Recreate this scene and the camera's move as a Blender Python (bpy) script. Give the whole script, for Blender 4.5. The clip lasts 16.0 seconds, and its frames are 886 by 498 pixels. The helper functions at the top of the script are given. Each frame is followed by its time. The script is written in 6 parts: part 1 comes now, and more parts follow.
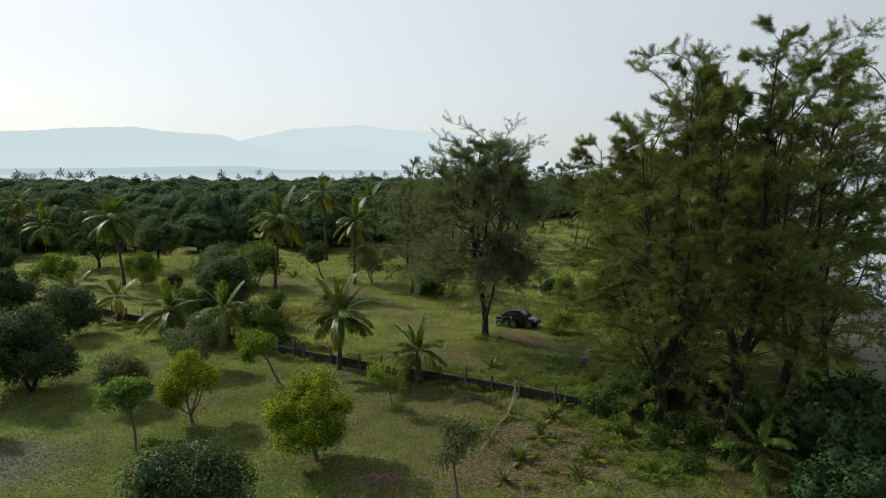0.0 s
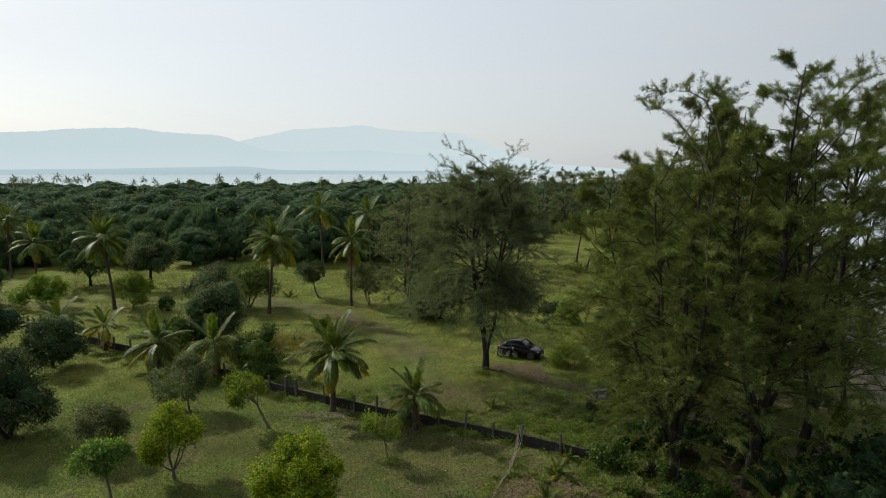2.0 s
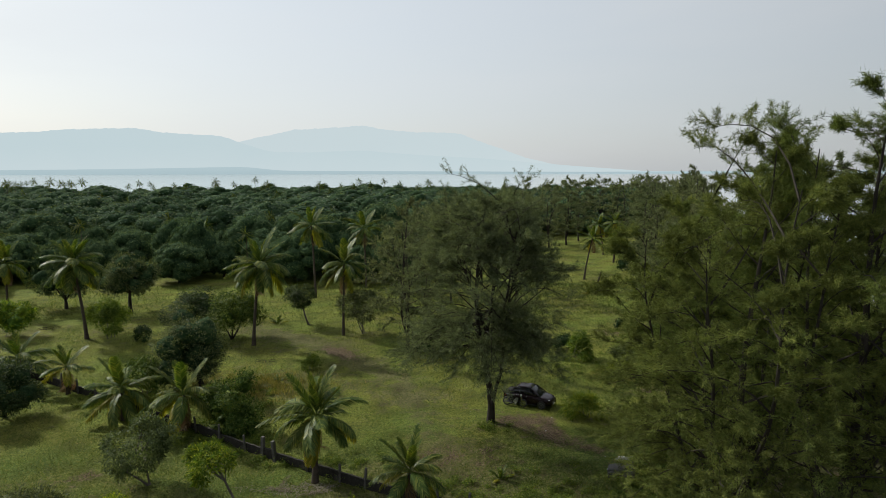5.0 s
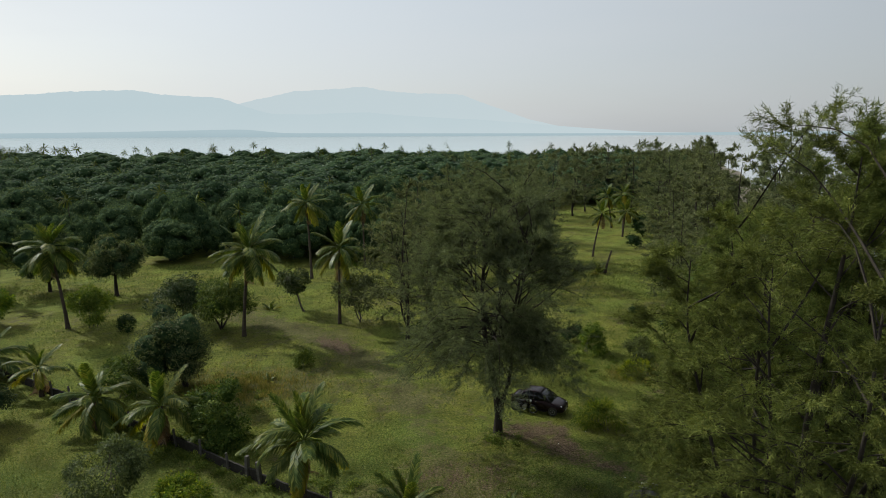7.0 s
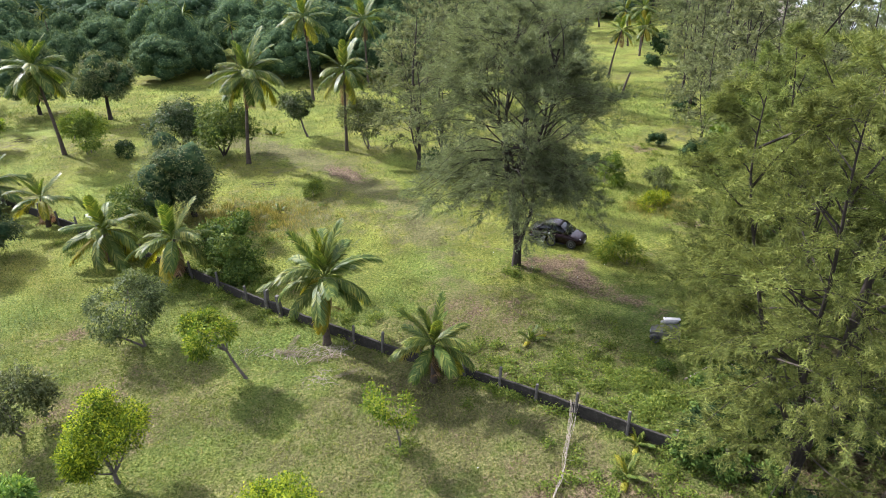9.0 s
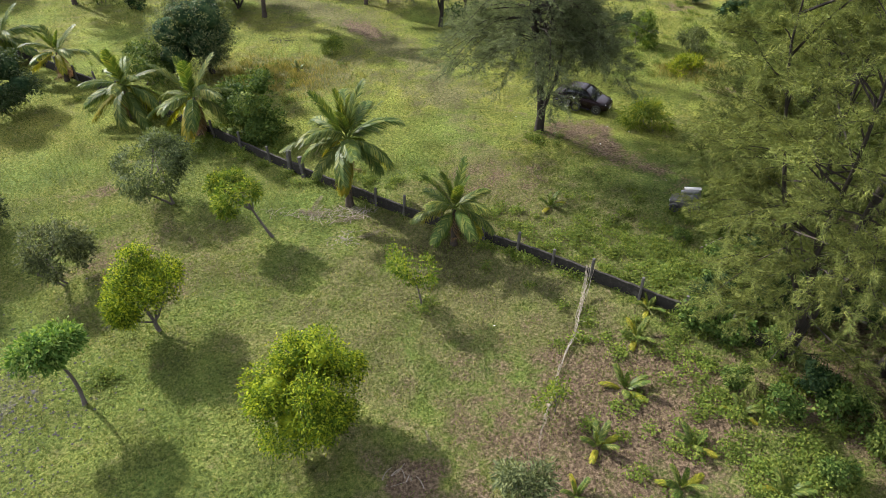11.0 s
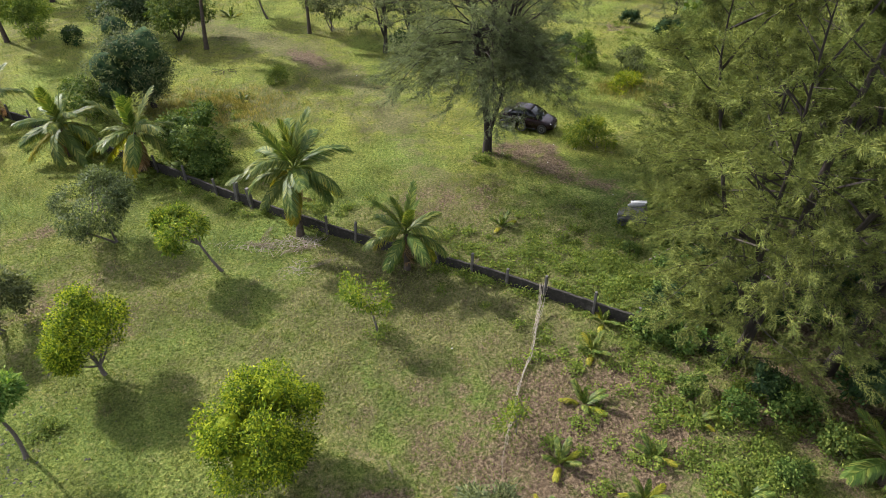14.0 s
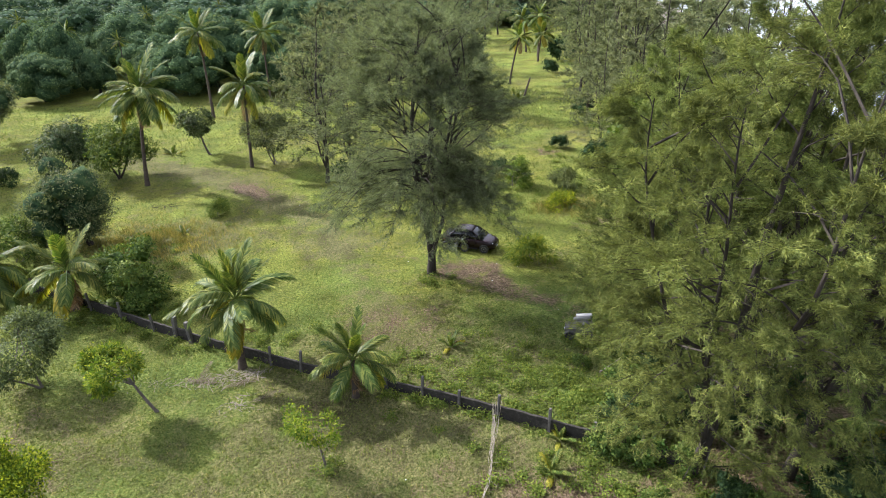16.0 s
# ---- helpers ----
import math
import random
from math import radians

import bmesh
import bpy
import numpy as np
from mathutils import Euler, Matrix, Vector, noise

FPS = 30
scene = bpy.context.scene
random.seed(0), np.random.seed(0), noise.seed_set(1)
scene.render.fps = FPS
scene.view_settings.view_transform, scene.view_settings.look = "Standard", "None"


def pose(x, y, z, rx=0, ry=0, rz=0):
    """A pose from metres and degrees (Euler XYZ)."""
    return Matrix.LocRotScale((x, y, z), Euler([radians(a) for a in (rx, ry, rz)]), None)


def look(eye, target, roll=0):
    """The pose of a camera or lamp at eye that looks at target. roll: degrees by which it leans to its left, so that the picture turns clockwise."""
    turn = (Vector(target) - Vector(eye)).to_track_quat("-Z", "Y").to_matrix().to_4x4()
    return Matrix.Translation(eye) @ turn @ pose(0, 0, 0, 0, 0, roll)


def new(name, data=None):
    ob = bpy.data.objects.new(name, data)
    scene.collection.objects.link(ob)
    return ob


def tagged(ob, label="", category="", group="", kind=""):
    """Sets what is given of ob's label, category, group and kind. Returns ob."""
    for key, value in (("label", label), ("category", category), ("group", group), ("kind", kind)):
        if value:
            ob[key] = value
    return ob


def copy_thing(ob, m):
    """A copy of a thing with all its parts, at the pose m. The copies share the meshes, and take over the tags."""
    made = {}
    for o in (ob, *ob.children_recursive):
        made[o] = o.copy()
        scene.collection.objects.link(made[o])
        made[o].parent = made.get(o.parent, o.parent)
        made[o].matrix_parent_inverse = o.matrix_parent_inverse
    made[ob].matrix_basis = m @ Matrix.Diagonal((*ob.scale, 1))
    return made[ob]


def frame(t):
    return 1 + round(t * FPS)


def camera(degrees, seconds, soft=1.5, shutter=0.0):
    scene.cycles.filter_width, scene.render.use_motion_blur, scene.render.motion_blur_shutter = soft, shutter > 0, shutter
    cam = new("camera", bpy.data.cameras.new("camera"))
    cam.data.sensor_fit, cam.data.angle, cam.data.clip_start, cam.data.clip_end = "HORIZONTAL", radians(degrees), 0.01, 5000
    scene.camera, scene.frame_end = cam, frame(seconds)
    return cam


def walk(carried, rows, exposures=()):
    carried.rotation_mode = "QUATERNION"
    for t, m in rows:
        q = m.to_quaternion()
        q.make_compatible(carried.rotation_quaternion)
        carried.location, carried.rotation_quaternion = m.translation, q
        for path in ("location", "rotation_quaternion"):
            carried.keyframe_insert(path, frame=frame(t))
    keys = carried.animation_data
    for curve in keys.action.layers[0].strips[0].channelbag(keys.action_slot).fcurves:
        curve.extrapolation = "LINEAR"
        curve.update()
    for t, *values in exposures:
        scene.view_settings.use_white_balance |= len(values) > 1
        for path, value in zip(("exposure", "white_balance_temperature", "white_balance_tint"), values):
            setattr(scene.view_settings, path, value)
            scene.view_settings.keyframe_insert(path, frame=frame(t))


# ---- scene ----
cam = camera(67.9, 16.0, soft=0.9)
PATH = [
    (0, (0.784, 3.374, 12.896), (0.761, 5.36, 12.659), 0.0),
    (0.5, (0.813, 3.897, 13.579), (0.79, 5.883, 13.341), -0.04),
    (1, (0.814, 4.534, 14.263), (0.79, 6.52, 14.026), -0.08),
    (1.5, (0.839, 5.008, 14.659), (0.815, 6.993, 14.422), -0.11),
    (2, (0.849, 5.667, 14.839), (0.826, 7.653, 14.602), -0.1),
    (2.5, (0.859, 6.442, 15.31), (0.835, 8.428, 15.074), -0.09),
    (3, (0.855, 7.235, 15.42), (0.831, 9.221, 15.185), -0.08),
    (3.5, (0.831, 8.223, 15.422), (0.807, 10.209, 15.188), -0.1),
    (4, (0.836, 9.151, 15.663), (0.813, 11.137, 15.429), -0.12),
    (4.5, (0.835, 10.29, 16.129), (0.811, 12.276, 15.894), -0.09),
    (6.8, (0.801, 15.654, 17.985), (0.772, 17.632, 17.69), -0.29),
    (7, (0.784, 16.059, 18.032), (0.753, 18.028, 17.683), -0.29),
    (7.5, (0.66, 16.939, 17.967), (0.627, 18.881, 17.49), -0.35),
    (8, (0.194, 17.473, 18.056), (0.169, 19.38, 17.454), -0.15),
    (8.5, (-0.085, 18.044, 18.013), (-0.111, 19.908, 17.289), -0.14),
    (9, (-0.452, 18.175, 18.067), (-0.476, 19.978, 17.203), -0.03),
    (9.5, (-0.627, 18.004, 18.166), (-0.662, 19.716, 17.134), 0.15),
    (10, (-0.709, 17.992, 18.252), (-0.755, 19.587, 17.045), 0.25),
    (12.5, (-0.473, 18.026, 18.309), (-0.56, 19.607, 17.086), 0.15),
    (13, (-0.468, 18.012, 18.285), (-0.517, 19.596, 17.064), 0.25),
    (13.5, (-0.472, 18.027, 18.287), (-0.468, 19.614, 17.069), 0.25),
    (14, (-0.434, 18.1, 18.268), (-0.375, 19.726, 17.106), 0.05),
    (14.5, (-0.406, 18.13, 18.229), (-0.287, 19.807, 17.145), -0.05),
    (15, (-0.38, 18.157, 18.206), (-0.196, 19.877, 17.201), -0.15),
    (15.5, (-0.368, 18.198, 18.157), (-0.143, 19.96, 17.237), -0.25),
    (16, (-0.329, 18.223, 18.119), (-0.099, 20.023, 17.278), -0.35),
]
EXPOSURES = [(0.0, -0.14, 6250, 5), (2.0, -0.22, 6250, 5), (4.5, -0.27, 6250, 5), (7.0, -0.36, 6200, 5), (7.5, -0.08, 6180, 5), (8.0, 0.24, 6080, 6), (8.5, 0.62, 5950, 8), (9.0, 1.46, 5780, 17), (9.5, 1.40, 5960, 15), (10.0, 1.20, 6030, 14), (13.5, 1.09, 6030, 14), (14.5, 1.14, 6020, 14), (16.0, 1.34, 5800, 15)]
walk(cam, [(t, look(eye, target, roll)) for t, eye, target, roll in PATH], EXPOSURES)

# ---- sky, sun ----
SUN_ELEVATION = 34.0
SUN_AZIMUTH = -54.0        # clockwise from the +y axis, degrees
_a, _e = radians(SUN_AZIMUTH), radians(SUN_ELEVATION)
SUN_DIR = Vector((math.sin(_a) * math.cos(_e), math.cos(_a) * math.cos(_e), math.sin(_e)))


def build_world():
    world = bpy.data.worlds.new("hazy_sky")
    scene.world = world
    world.use_nodes = True
    nt = world.node_tree
    nt.nodes.clear()
    out = nt.nodes.new("ShaderNodeOutputWorld")
    bg = nt.nodes.new("ShaderNodeBackground")
    sky = nt.nodes.new("ShaderNodeTexSky")
    sky.sky_type = "NISHITA"
    sky.sun_disc = False
    sky.sun_elevation = radians(SUN_ELEVATION)
    sky.sun_rotation = radians(SUN_AZIMUTH)
    sky.air_density, sky.dust_density, sky.ozone_density = 1.0, 2.0, 1.0
    bg.inputs["Strength"].default_value = 0.145
    # thin high cloud: soft streaks that whiten the sky a little
    tc = nt.nodes.new("ShaderNodeTexCoord")
    mp = nt.nodes.new("ShaderNodeMapping")
    mp.inputs["Scale"].default_value = (1.0, 1.0, 5.0)
    nz = nt.nodes.new("ShaderNodeTexNoise")
    nz.inputs["Scale"].default_value = 2.6
    nz.inputs["Detail"].default_value = 5.0
    nz.inputs["Roughness"].default_value = 0.5
    ramp = nt.nodes.new("ShaderNodeMapRange")
    ramp.inputs["From Min"].default_value, ramp.inputs["From Max"].default_value = 0.42, 0.75
    ramp.inputs["To Min"].default_value, ramp.inputs["To Max"].default_value = 0.78, 0.87
    haze = nt.nodes.new("ShaderNodeRGB")
    haze.outputs[0].default_value = (6.22, 6.2, 6.36, 1)
    mix = nt.nodes.new("ShaderNodeMix")
    mix.data_type = "RGBA"
    # the haze glows round the sun and is duller away from it
    toward = nt.nodes.new("ShaderNodeVectorMath")
    toward.operation = "DOT_PRODUCT"
    toward.inputs[1].default_value = SUN_DIR
    glow = nt.nodes.new("ShaderNodeMapRange")
    glow.interpolation_type = "SMOOTHSTEP"
    glow.inputs["From Min"].default_value, glow.inputs["From Max"].default_value = -0.9, 1.0
    glow.inputs["To Min"].default_value, glow.inputs["To Max"].default_value = 0.34, 1.08
    lit = nt.nodes.new("ShaderNodeVectorMath")
    lit.operation = "SCALE"
    nt.links.new(tc.outputs["Generated"], toward.inputs[0])
    nt.links.new(toward.outputs["Value"], glow.inputs["Value"])
    nt.links.new(glow.outputs["Result"], lit.inputs["Scale"])
    nt.links.new(haze.outputs[0], lit.inputs[0])
    nt.links.new(tc.outputs["Generated"], mp.inputs["Vector"])
    nt.links.new(mp.outputs["Vector"], nz.inputs["Vector"])
    nt.links.new(nz.outputs["Fac"], ramp.inputs["Value"])
    nt.links.new(ramp.outputs["Result"], mix.inputs["Factor"])
    nt.links.new(sky.outputs["Color"], mix.inputs["A"])
    nt.links.new(lit.outputs["Vector"], mix.inputs["B"])
    nt.links.new(mix.outputs["Result"], bg.inputs["Color"])
    nt.links.new(bg.outputs["Background"], out.inputs["Surface"])


build_world()
sun_data = bpy.data.lights.new("sun", "SUN")
sun_data.energy, sun_data.angle, sun_data.color = 5.0, radians(2.0), (1.0, 0.94, 0.81)
sun = new("sun", sun_data)
sun.matrix_world = look(SUN_DIR * 60, (0, 0, 0))


# ---- materials ----
def material(name):
    m = bpy.data.materials.new(name)
    m.use_nodes = True
    return m, m.node_tree, m.node_tree.nodes["Principled BSDF"]


def ramp_node(nt, stops):
    r = nt.nodes.new("ShaderNodeValToRGB")
    el = r.color_ramp.elements
    while len(el) < len(stops):
        el.new(0.5)
    for e, (p, c) in zip(el, stops):
        e.position, e.color = p, (*c, 1)
    return r


def noise_node(nt, scale, detail=4.0, rough=0.55, coords="Object"):
    tc = nt.nodes.new("ShaderNodeTexCoord")
    n = nt.nodes.new("ShaderNodeTexNoise")
    n.inputs["Scale"].default_value, n.inputs["Detail"].default_value, n.inputs["Roughness"].default_value = scale, detail, rough
    nt.links.new(tc.outputs[coords], n.inputs["Vector"])
    return n


def bump_from(nt, bsdf, socket, strength, distance):
    b = nt.nodes.new("ShaderNodeBump")
    b.inputs["Strength"].default_value, b.inputs["Distance"].default_value = strength, distance
    nt.links.new(socket, b.inputs["Height"])
    nt.links.new(b.outputs["Normal"], bsdf.inputs["Normal"])


def leaf_material(name, stops, through_light=0.35, rough=0.5, specular=0.25, warm=(1.25, 1.2, 0.45), patch=(0.9, 0.72, 1.25)):
    """Leaves that vary leaf by leaf, let light through, and shine a little."""
    m, nt, bsdf = material(name)
    geo = nt.nodes.new("ShaderNodeNewGeometry")
    info = nt.nodes.new("ShaderNodeObjectInfo")
    r = ramp_node(nt, stops)
    nt.links.new(geo.outputs["Random Per Island"], r.inputs["Fac"])
    n = noise_node(nt, patch[0], 3.0)
    hsv = nt.nodes.new("ShaderNodeHueSaturation")
    mr = nt.nodes.new("ShaderNodeMapRange")
    mr.inputs["From Min"].default_value, mr.inputs["From Max"].default_value = 0.3, 0.7
    mr.inputs["To Min"].default_value, mr.inputs["To Max"].default_value = patch[1], patch[2]
    nt.links.new(n.outputs["Fac"], mr.inputs["Value"])
    nt.links.new(mr.outputs["Result"], hsv.inputs["Value"])
    hue = nt.nodes.new("ShaderNodeMapRange")
    hue.inputs["To Min"].default_value, hue.inputs["To Max"].default_value = 0.485, 0.512
    nt.links.new(info.outputs["Random"], hue.inputs["Value"])
    nt.links.new(hue.outputs["Result"], hsv.inputs["Hue"])
    nt.links.new(r.outputs["Color"], hsv.inputs["Color"])
    nt.links.new(hsv.outputs["Color"], bsdf.inputs["Base Color"])
    bsdf.inputs["Roughness"].default_value = rough
    bsdf.inputs["Specular IOR Level"].default_value = specular
    tr = nt.nodes.new("ShaderNodeBsdfTranslucent")
    mul = nt.nodes.new("ShaderNodeMix")
    mul.data_type, mul.blend_type = "RGBA", "MULTIPLY"
    mul.inputs["Factor"].default_value = 1.0
    mul.inputs["B"].default_value = (*warm, 1)
    nt.links.new(hsv.outputs["Color"], mul.inputs["A"])
    nt.links.new(mul.outputs["Result"], tr.inputs["Color"])
    mix = nt.nodes.new("ShaderNodeMixShader")
    mix.inputs[0].default_value = through_light
    nt.links.new(bsdf.outputs[0], mix.inputs[1])
    nt.links.new(tr.outputs[0], mix.inputs[2])
    nt.links.new(mix.outputs[0], nt.nodes["Material Output"].inputs["Surface"])
    return m


def rough_material(name, stops, scale, bump=0.5, dist=0.02, rough=0.85, metal=0.0, stretch=None, fine=6.0):
    """Stone, bark, cloth, dry wood: a two-scale mottle with relief."""
    m, nt, bsdf = material(name)
    n1 = noise_node(nt, scale, 6.0, 0.6)
    n2 = noise_node(nt, scale * fine, 4.0, 0.6)
    if stretch:
        for n in (n1, n2):
            mp = nt.nodes.new("ShaderNodeMapping")
            mp.inputs["Scale"].default_value = stretch
            src = n.inputs["Vector"].links[0].from_socket
            nt.links.new(src, mp.inputs["Vector"])
            nt.links.new(mp.outputs["Vector"], n.inputs["Vector"])
    add = nt.nodes.new("ShaderNodeMix")
    add.inputs["Factor"].default_value = 0.4
    nt.links.new(n1.outputs["Fac"], add.inputs["A"])
    nt.links.new(n2.outputs["Fac"], add.inputs["B"])
    r = ramp_node(nt, stops)
    nt.links.new(add.outputs["Result"], r.inputs["Fac"])
    nt.links.new(r.outputs["Color"], bsdf.inputs["Base Color"])
    bsdf.inputs["Roughness"].default_value, bsdf.inputs["Metallic"].default_value = rough, metal
    bsdf.inputs["Specular IOR Level"].default_value = 0.2
    bump_from(nt, bsdf, n2.outputs["Fac"], bump, dist)
    return m


def paint_material(name, colour, rough=0.3, metal=0.0, coat=0.0, dust=0.15, specular=0.5):
    m, nt, bsdf = material(name)
    n = noise_node(nt, 3.0, 5.0)
    r = ramp_node(nt, [(0.35, colour), (0.8, tuple(c * (1 - dust) + 0.25 * dust for c in colour))])
    nt.links.new(n.outputs["Fac"], r.inputs["Fac"])
    nt.links.new(r.outputs["Color"], bsdf.inputs["Base Color"])
    bsdf.inputs["Roughness"].default_value, bsdf.inputs["Metallic"].default_value = rough, metal
    bsdf.inputs["Coat Weight"].default_value = coat
    bsdf.inputs["Specular IOR Level"].default_value = specular
    return m


M = {}
M["leaf_mango"] = leaf_material("leaf_mango", [(0.0, (0.026, 0.044, 0.016)), (0.6, (0.052, 0.080, 0.028)), (1.0, (0.115, 0.14, 0.058))], 0.22, 0.5, 0.12)
M["leaf_woods"] = leaf_material("leaf_woods", [(0.0, (0.046, 0.078, 0.036)), (0.6, (0.090, 0.138, 0.058)), (1.0, (0.165, 0.205, 0.080))], 0.15, 0.85, 0.05)
# far woods: distance haze painted in as a paler, bluer leaf colour
M["leaf_far_hazy"] = leaf_material("leaf_far_hazy", [(0.0, (0.046, 0.074, 0.058)), (0.6, (0.088, 0.127, 0.092)), (1.0, (0.155, 0.192, 0.132))], 0.25, 0.85, 0.04, patch=(0.13, 0.55, 1.5))
M["leaf_grey"] = leaf_material("leaf_grey", [(0.0, (0.050, 0.070, 0.028)), (0.6, (0.095, 0.120, 0.048)), (1.0, (0.19, 0.215, 0.09))], 0.28, 0.55, 0.15)
M["leaf_gold"] = leaf_material("leaf_gold", [(0.0, (0.036, 0.070, 0.008)), (0.5, (0.124, 0.192, 0.013)), (1.0, (0.36, 0.40, 0.024))], 0.42, 0.6, 0.08)
M["leaf_fresh"] = leaf_material("leaf_fresh", [(0.0, (0.050, 0.10, 0.012)), (0.5, (0.115, 0.18, 0.020)), (1.0, (0.26, 0.30, 0.035))], 0.38, 0.6, 0.08)
M["leaf_bush"] = leaf_material("leaf_bush", [(0.0, (0.034, 0.066, 0.014)), (0.6, (0.074, 0.122, 0.025)), (1.0, (0.165, 0.21, 0.046))], 0.25, 0.55, 0.07)
M["leaf_mint"] = leaf_material("leaf_mint", [(0.0, (0.050, 0.108, 0.020)), (0.5, (0.105, 0.190, 0.038)), (1.0, (0.23, 0.31, 0.075))], 0.34, 0.6, 0.08)
M["leaf_shrub"] = leaf_material("leaf_shrub", [(0.0, (0.013, 0.030, 0.009)), (0.6, (0.027, 0.052, 0.015)), (1.0, (0.060, 0.090, 0.027))], 0.18, 0.5, 0.06)
# needle: broad random tone patches paint light-and-dark contrast between its plumes
M["needle"] = leaf_material("needle", [(0.0, (0.058, 0.080, 0.026)), (0.5, (0.112, 0.142, 0.038)), (1.0, (0.185, 0.210, 0.054))], 0.18, 0.85, 0.04, (1.18, 1.22, 0.56), patch=(0.75, 0.55, 1.5))
M["needle_grey"] = leaf_material("needle_grey", [(0.0, (0.068, 0.085, 0.046)), (0.5, (0.132, 0.153, 0.078)), (1.0, (0.220, 0.238, 0.122))], 0.30, 0.8, 0.05, (1.15, 1.18, 0.65))
M["palm_leaf"] = leaf_material("palm_leaf", [(0.0, (0.048, 0.086, 0.017)), (0.6, (0.108, 0.156, 0.030)), (1.0, (0.25, 0.265, 0.058))], 0.42, 0.45, 0.2)
M["palm_yellow"] = leaf_material("palm_yellow", [(0.0, (0.13, 0.16, 0.018)), (0.6, (0.26, 0.25, 0.022)), (1.0, (0.38, 0.34, 0.04))], 0.42, 0.5, 0.15)
M["straw_grass"] = leaf_material("straw_grass", [(0.0, (0.11, 0.12, 0.028)), (0.5, (0.20, 0.18, 0.048)), (1.0, (0.34, 0.28, 0.10))], 0.35, 0.7, 0.1, (1.15, 1.1, 0.6))
M["palm_dry"] = leaf_material("palm_dry", [(0.0, (0.12, 0.075, 0.035)), (0.6, (0.23, 0.15, 0.075)), (1.0, (0.32, 0.24, 0.14))], 0.2, 0.8, 0.1, (1.1, 1.0, 0.8))
M["frond_grey"] = leaf_material("frond_grey", [(0.0, (0.075, 0.060, 0.040)), (0.6, (0.14, 0.115, 0.080)), (1.0, (0.25, 0.215, 0.16))], 0.12, 0.85, 0.05, (1.1, 1.0, 0.8))
M["grass"] = leaf_material("grass", [(0.0, (0.064, 0.092, 0.023)), (0.5, (0.126, 0.160, 0.040)), (0.8, (0.186, 0.205, 0.062)), (1.0, (0.28, 0.25, 0.115))], 0.5, 0.7, 0.12, (1.15, 1.15, 0.6))
M["weed"] = leaf_material("weed", [(0.0, (0.062, 0.102, 0.018)), (0.6, (0.118, 0.168, 0.030)), (1.0, (0.215, 0.25, 0.048))], 0.36, 0.65, 0.08)
M["bark_dark"] = rough_material("bark_dark", [(0.3, (0.018, 0.015, 0.012)), (0.7, (0.060, 0.050, 0.041))], 3.0, 0.9, 0.04, 0.9, stretch=(1, 1, 0.25))
M["bark_grey"] = rough_material("bark_grey", [(0.3, (0.065, 0.054, 0.044)), (0.7, (0.185, 0.165, 0.140))], 4.0, 0.7, 0.02, 0.9, stretch=(1, 1, 0.4))
M["bark_palm"] = rough_material("bark_palm", [(0.3, (0.036, 0.028, 0.022)), (0.7, (0.115, 0.092, 0.072))], 3.0, 0.8, 0.03, 0.9, stretch=(0.4, 0.4, 4.0))
M["dead_wood"] = rough_material("dead_wood", [(0.3, (0.15, 0.125, 0.10)), (0.7, (0.40, 0.35, 0.28))], 6.0, 0.6, 0.01, 0.9)
M["concrete"] = rough_material("concrete", [(0.30, (0.012, 0.012, 0.010)), (0.52, (0.034, 0.031, 0.026)), (0.75, (0.11, 0.10, 0.085))], 1.6, 0.7, 0.015, 0.95)
M["post_concrete"] = rough_material("post_concrete", [(0.30, (0.040, 0.037, 0.032)), (0.7, (0.16, 0.15, 0.135))], 3.0, 0.6, 0.01, 0.92)
M["rubber"] = paint_material("rubber", (0.014, 0.014, 0.015), 0.75, dust=0.25)
M["black_plastic"] = paint_material("black_plastic", (0.015, 0.015, 0.016), 0.45)
M["car_paint"] = paint_material("car_paint", (0.012, 0.004, 0.006), 0.26, 0.0, 0.05, 0.02, 0.28)
M["chrome"] = paint_material("chrome", (0.55, 0.55, 0.56), 0.22, 1.0)
M["alloy"] = paint_material("alloy", (0.42, 0.42, 0.43), 0.35, 0.9)
M["red_lens"] = paint_material("red_lens", (0.28, 0.012, 0.012), 0.2, 0.0, 0.5)
M["lamp_glass"] = paint_material("lamp_glass", (0.62, 0.64, 0.66), 0.12, 0.1, 0.6)
M["cart_paint"] = rough_material("cart_paint", [(0.3, (0.035, 0.036, 0.034)), (0.7, (0.12, 0.115, 0.10))], 3.0, 0.4, 0.01, 0.7)
M["white_panel"] = rough_material("white_panel", [(0.3, (0.26, 0.26, 0.25)), (0.6, (0.52, 0.52, 0.50))], 2.0, 0.3, 0.005, 0.7)
M["tarp"] = rough_material("tarp", [(0.3, (0.13, 0.13, 0.125)), (0.7, (0.30, 0.30, 0.29))], 4.0, 0.8, 0.02, 0.7)
M["plastic_litter"] = paint_material("plastic_litter", (0.75, 0.76, 0.76), 0.5)


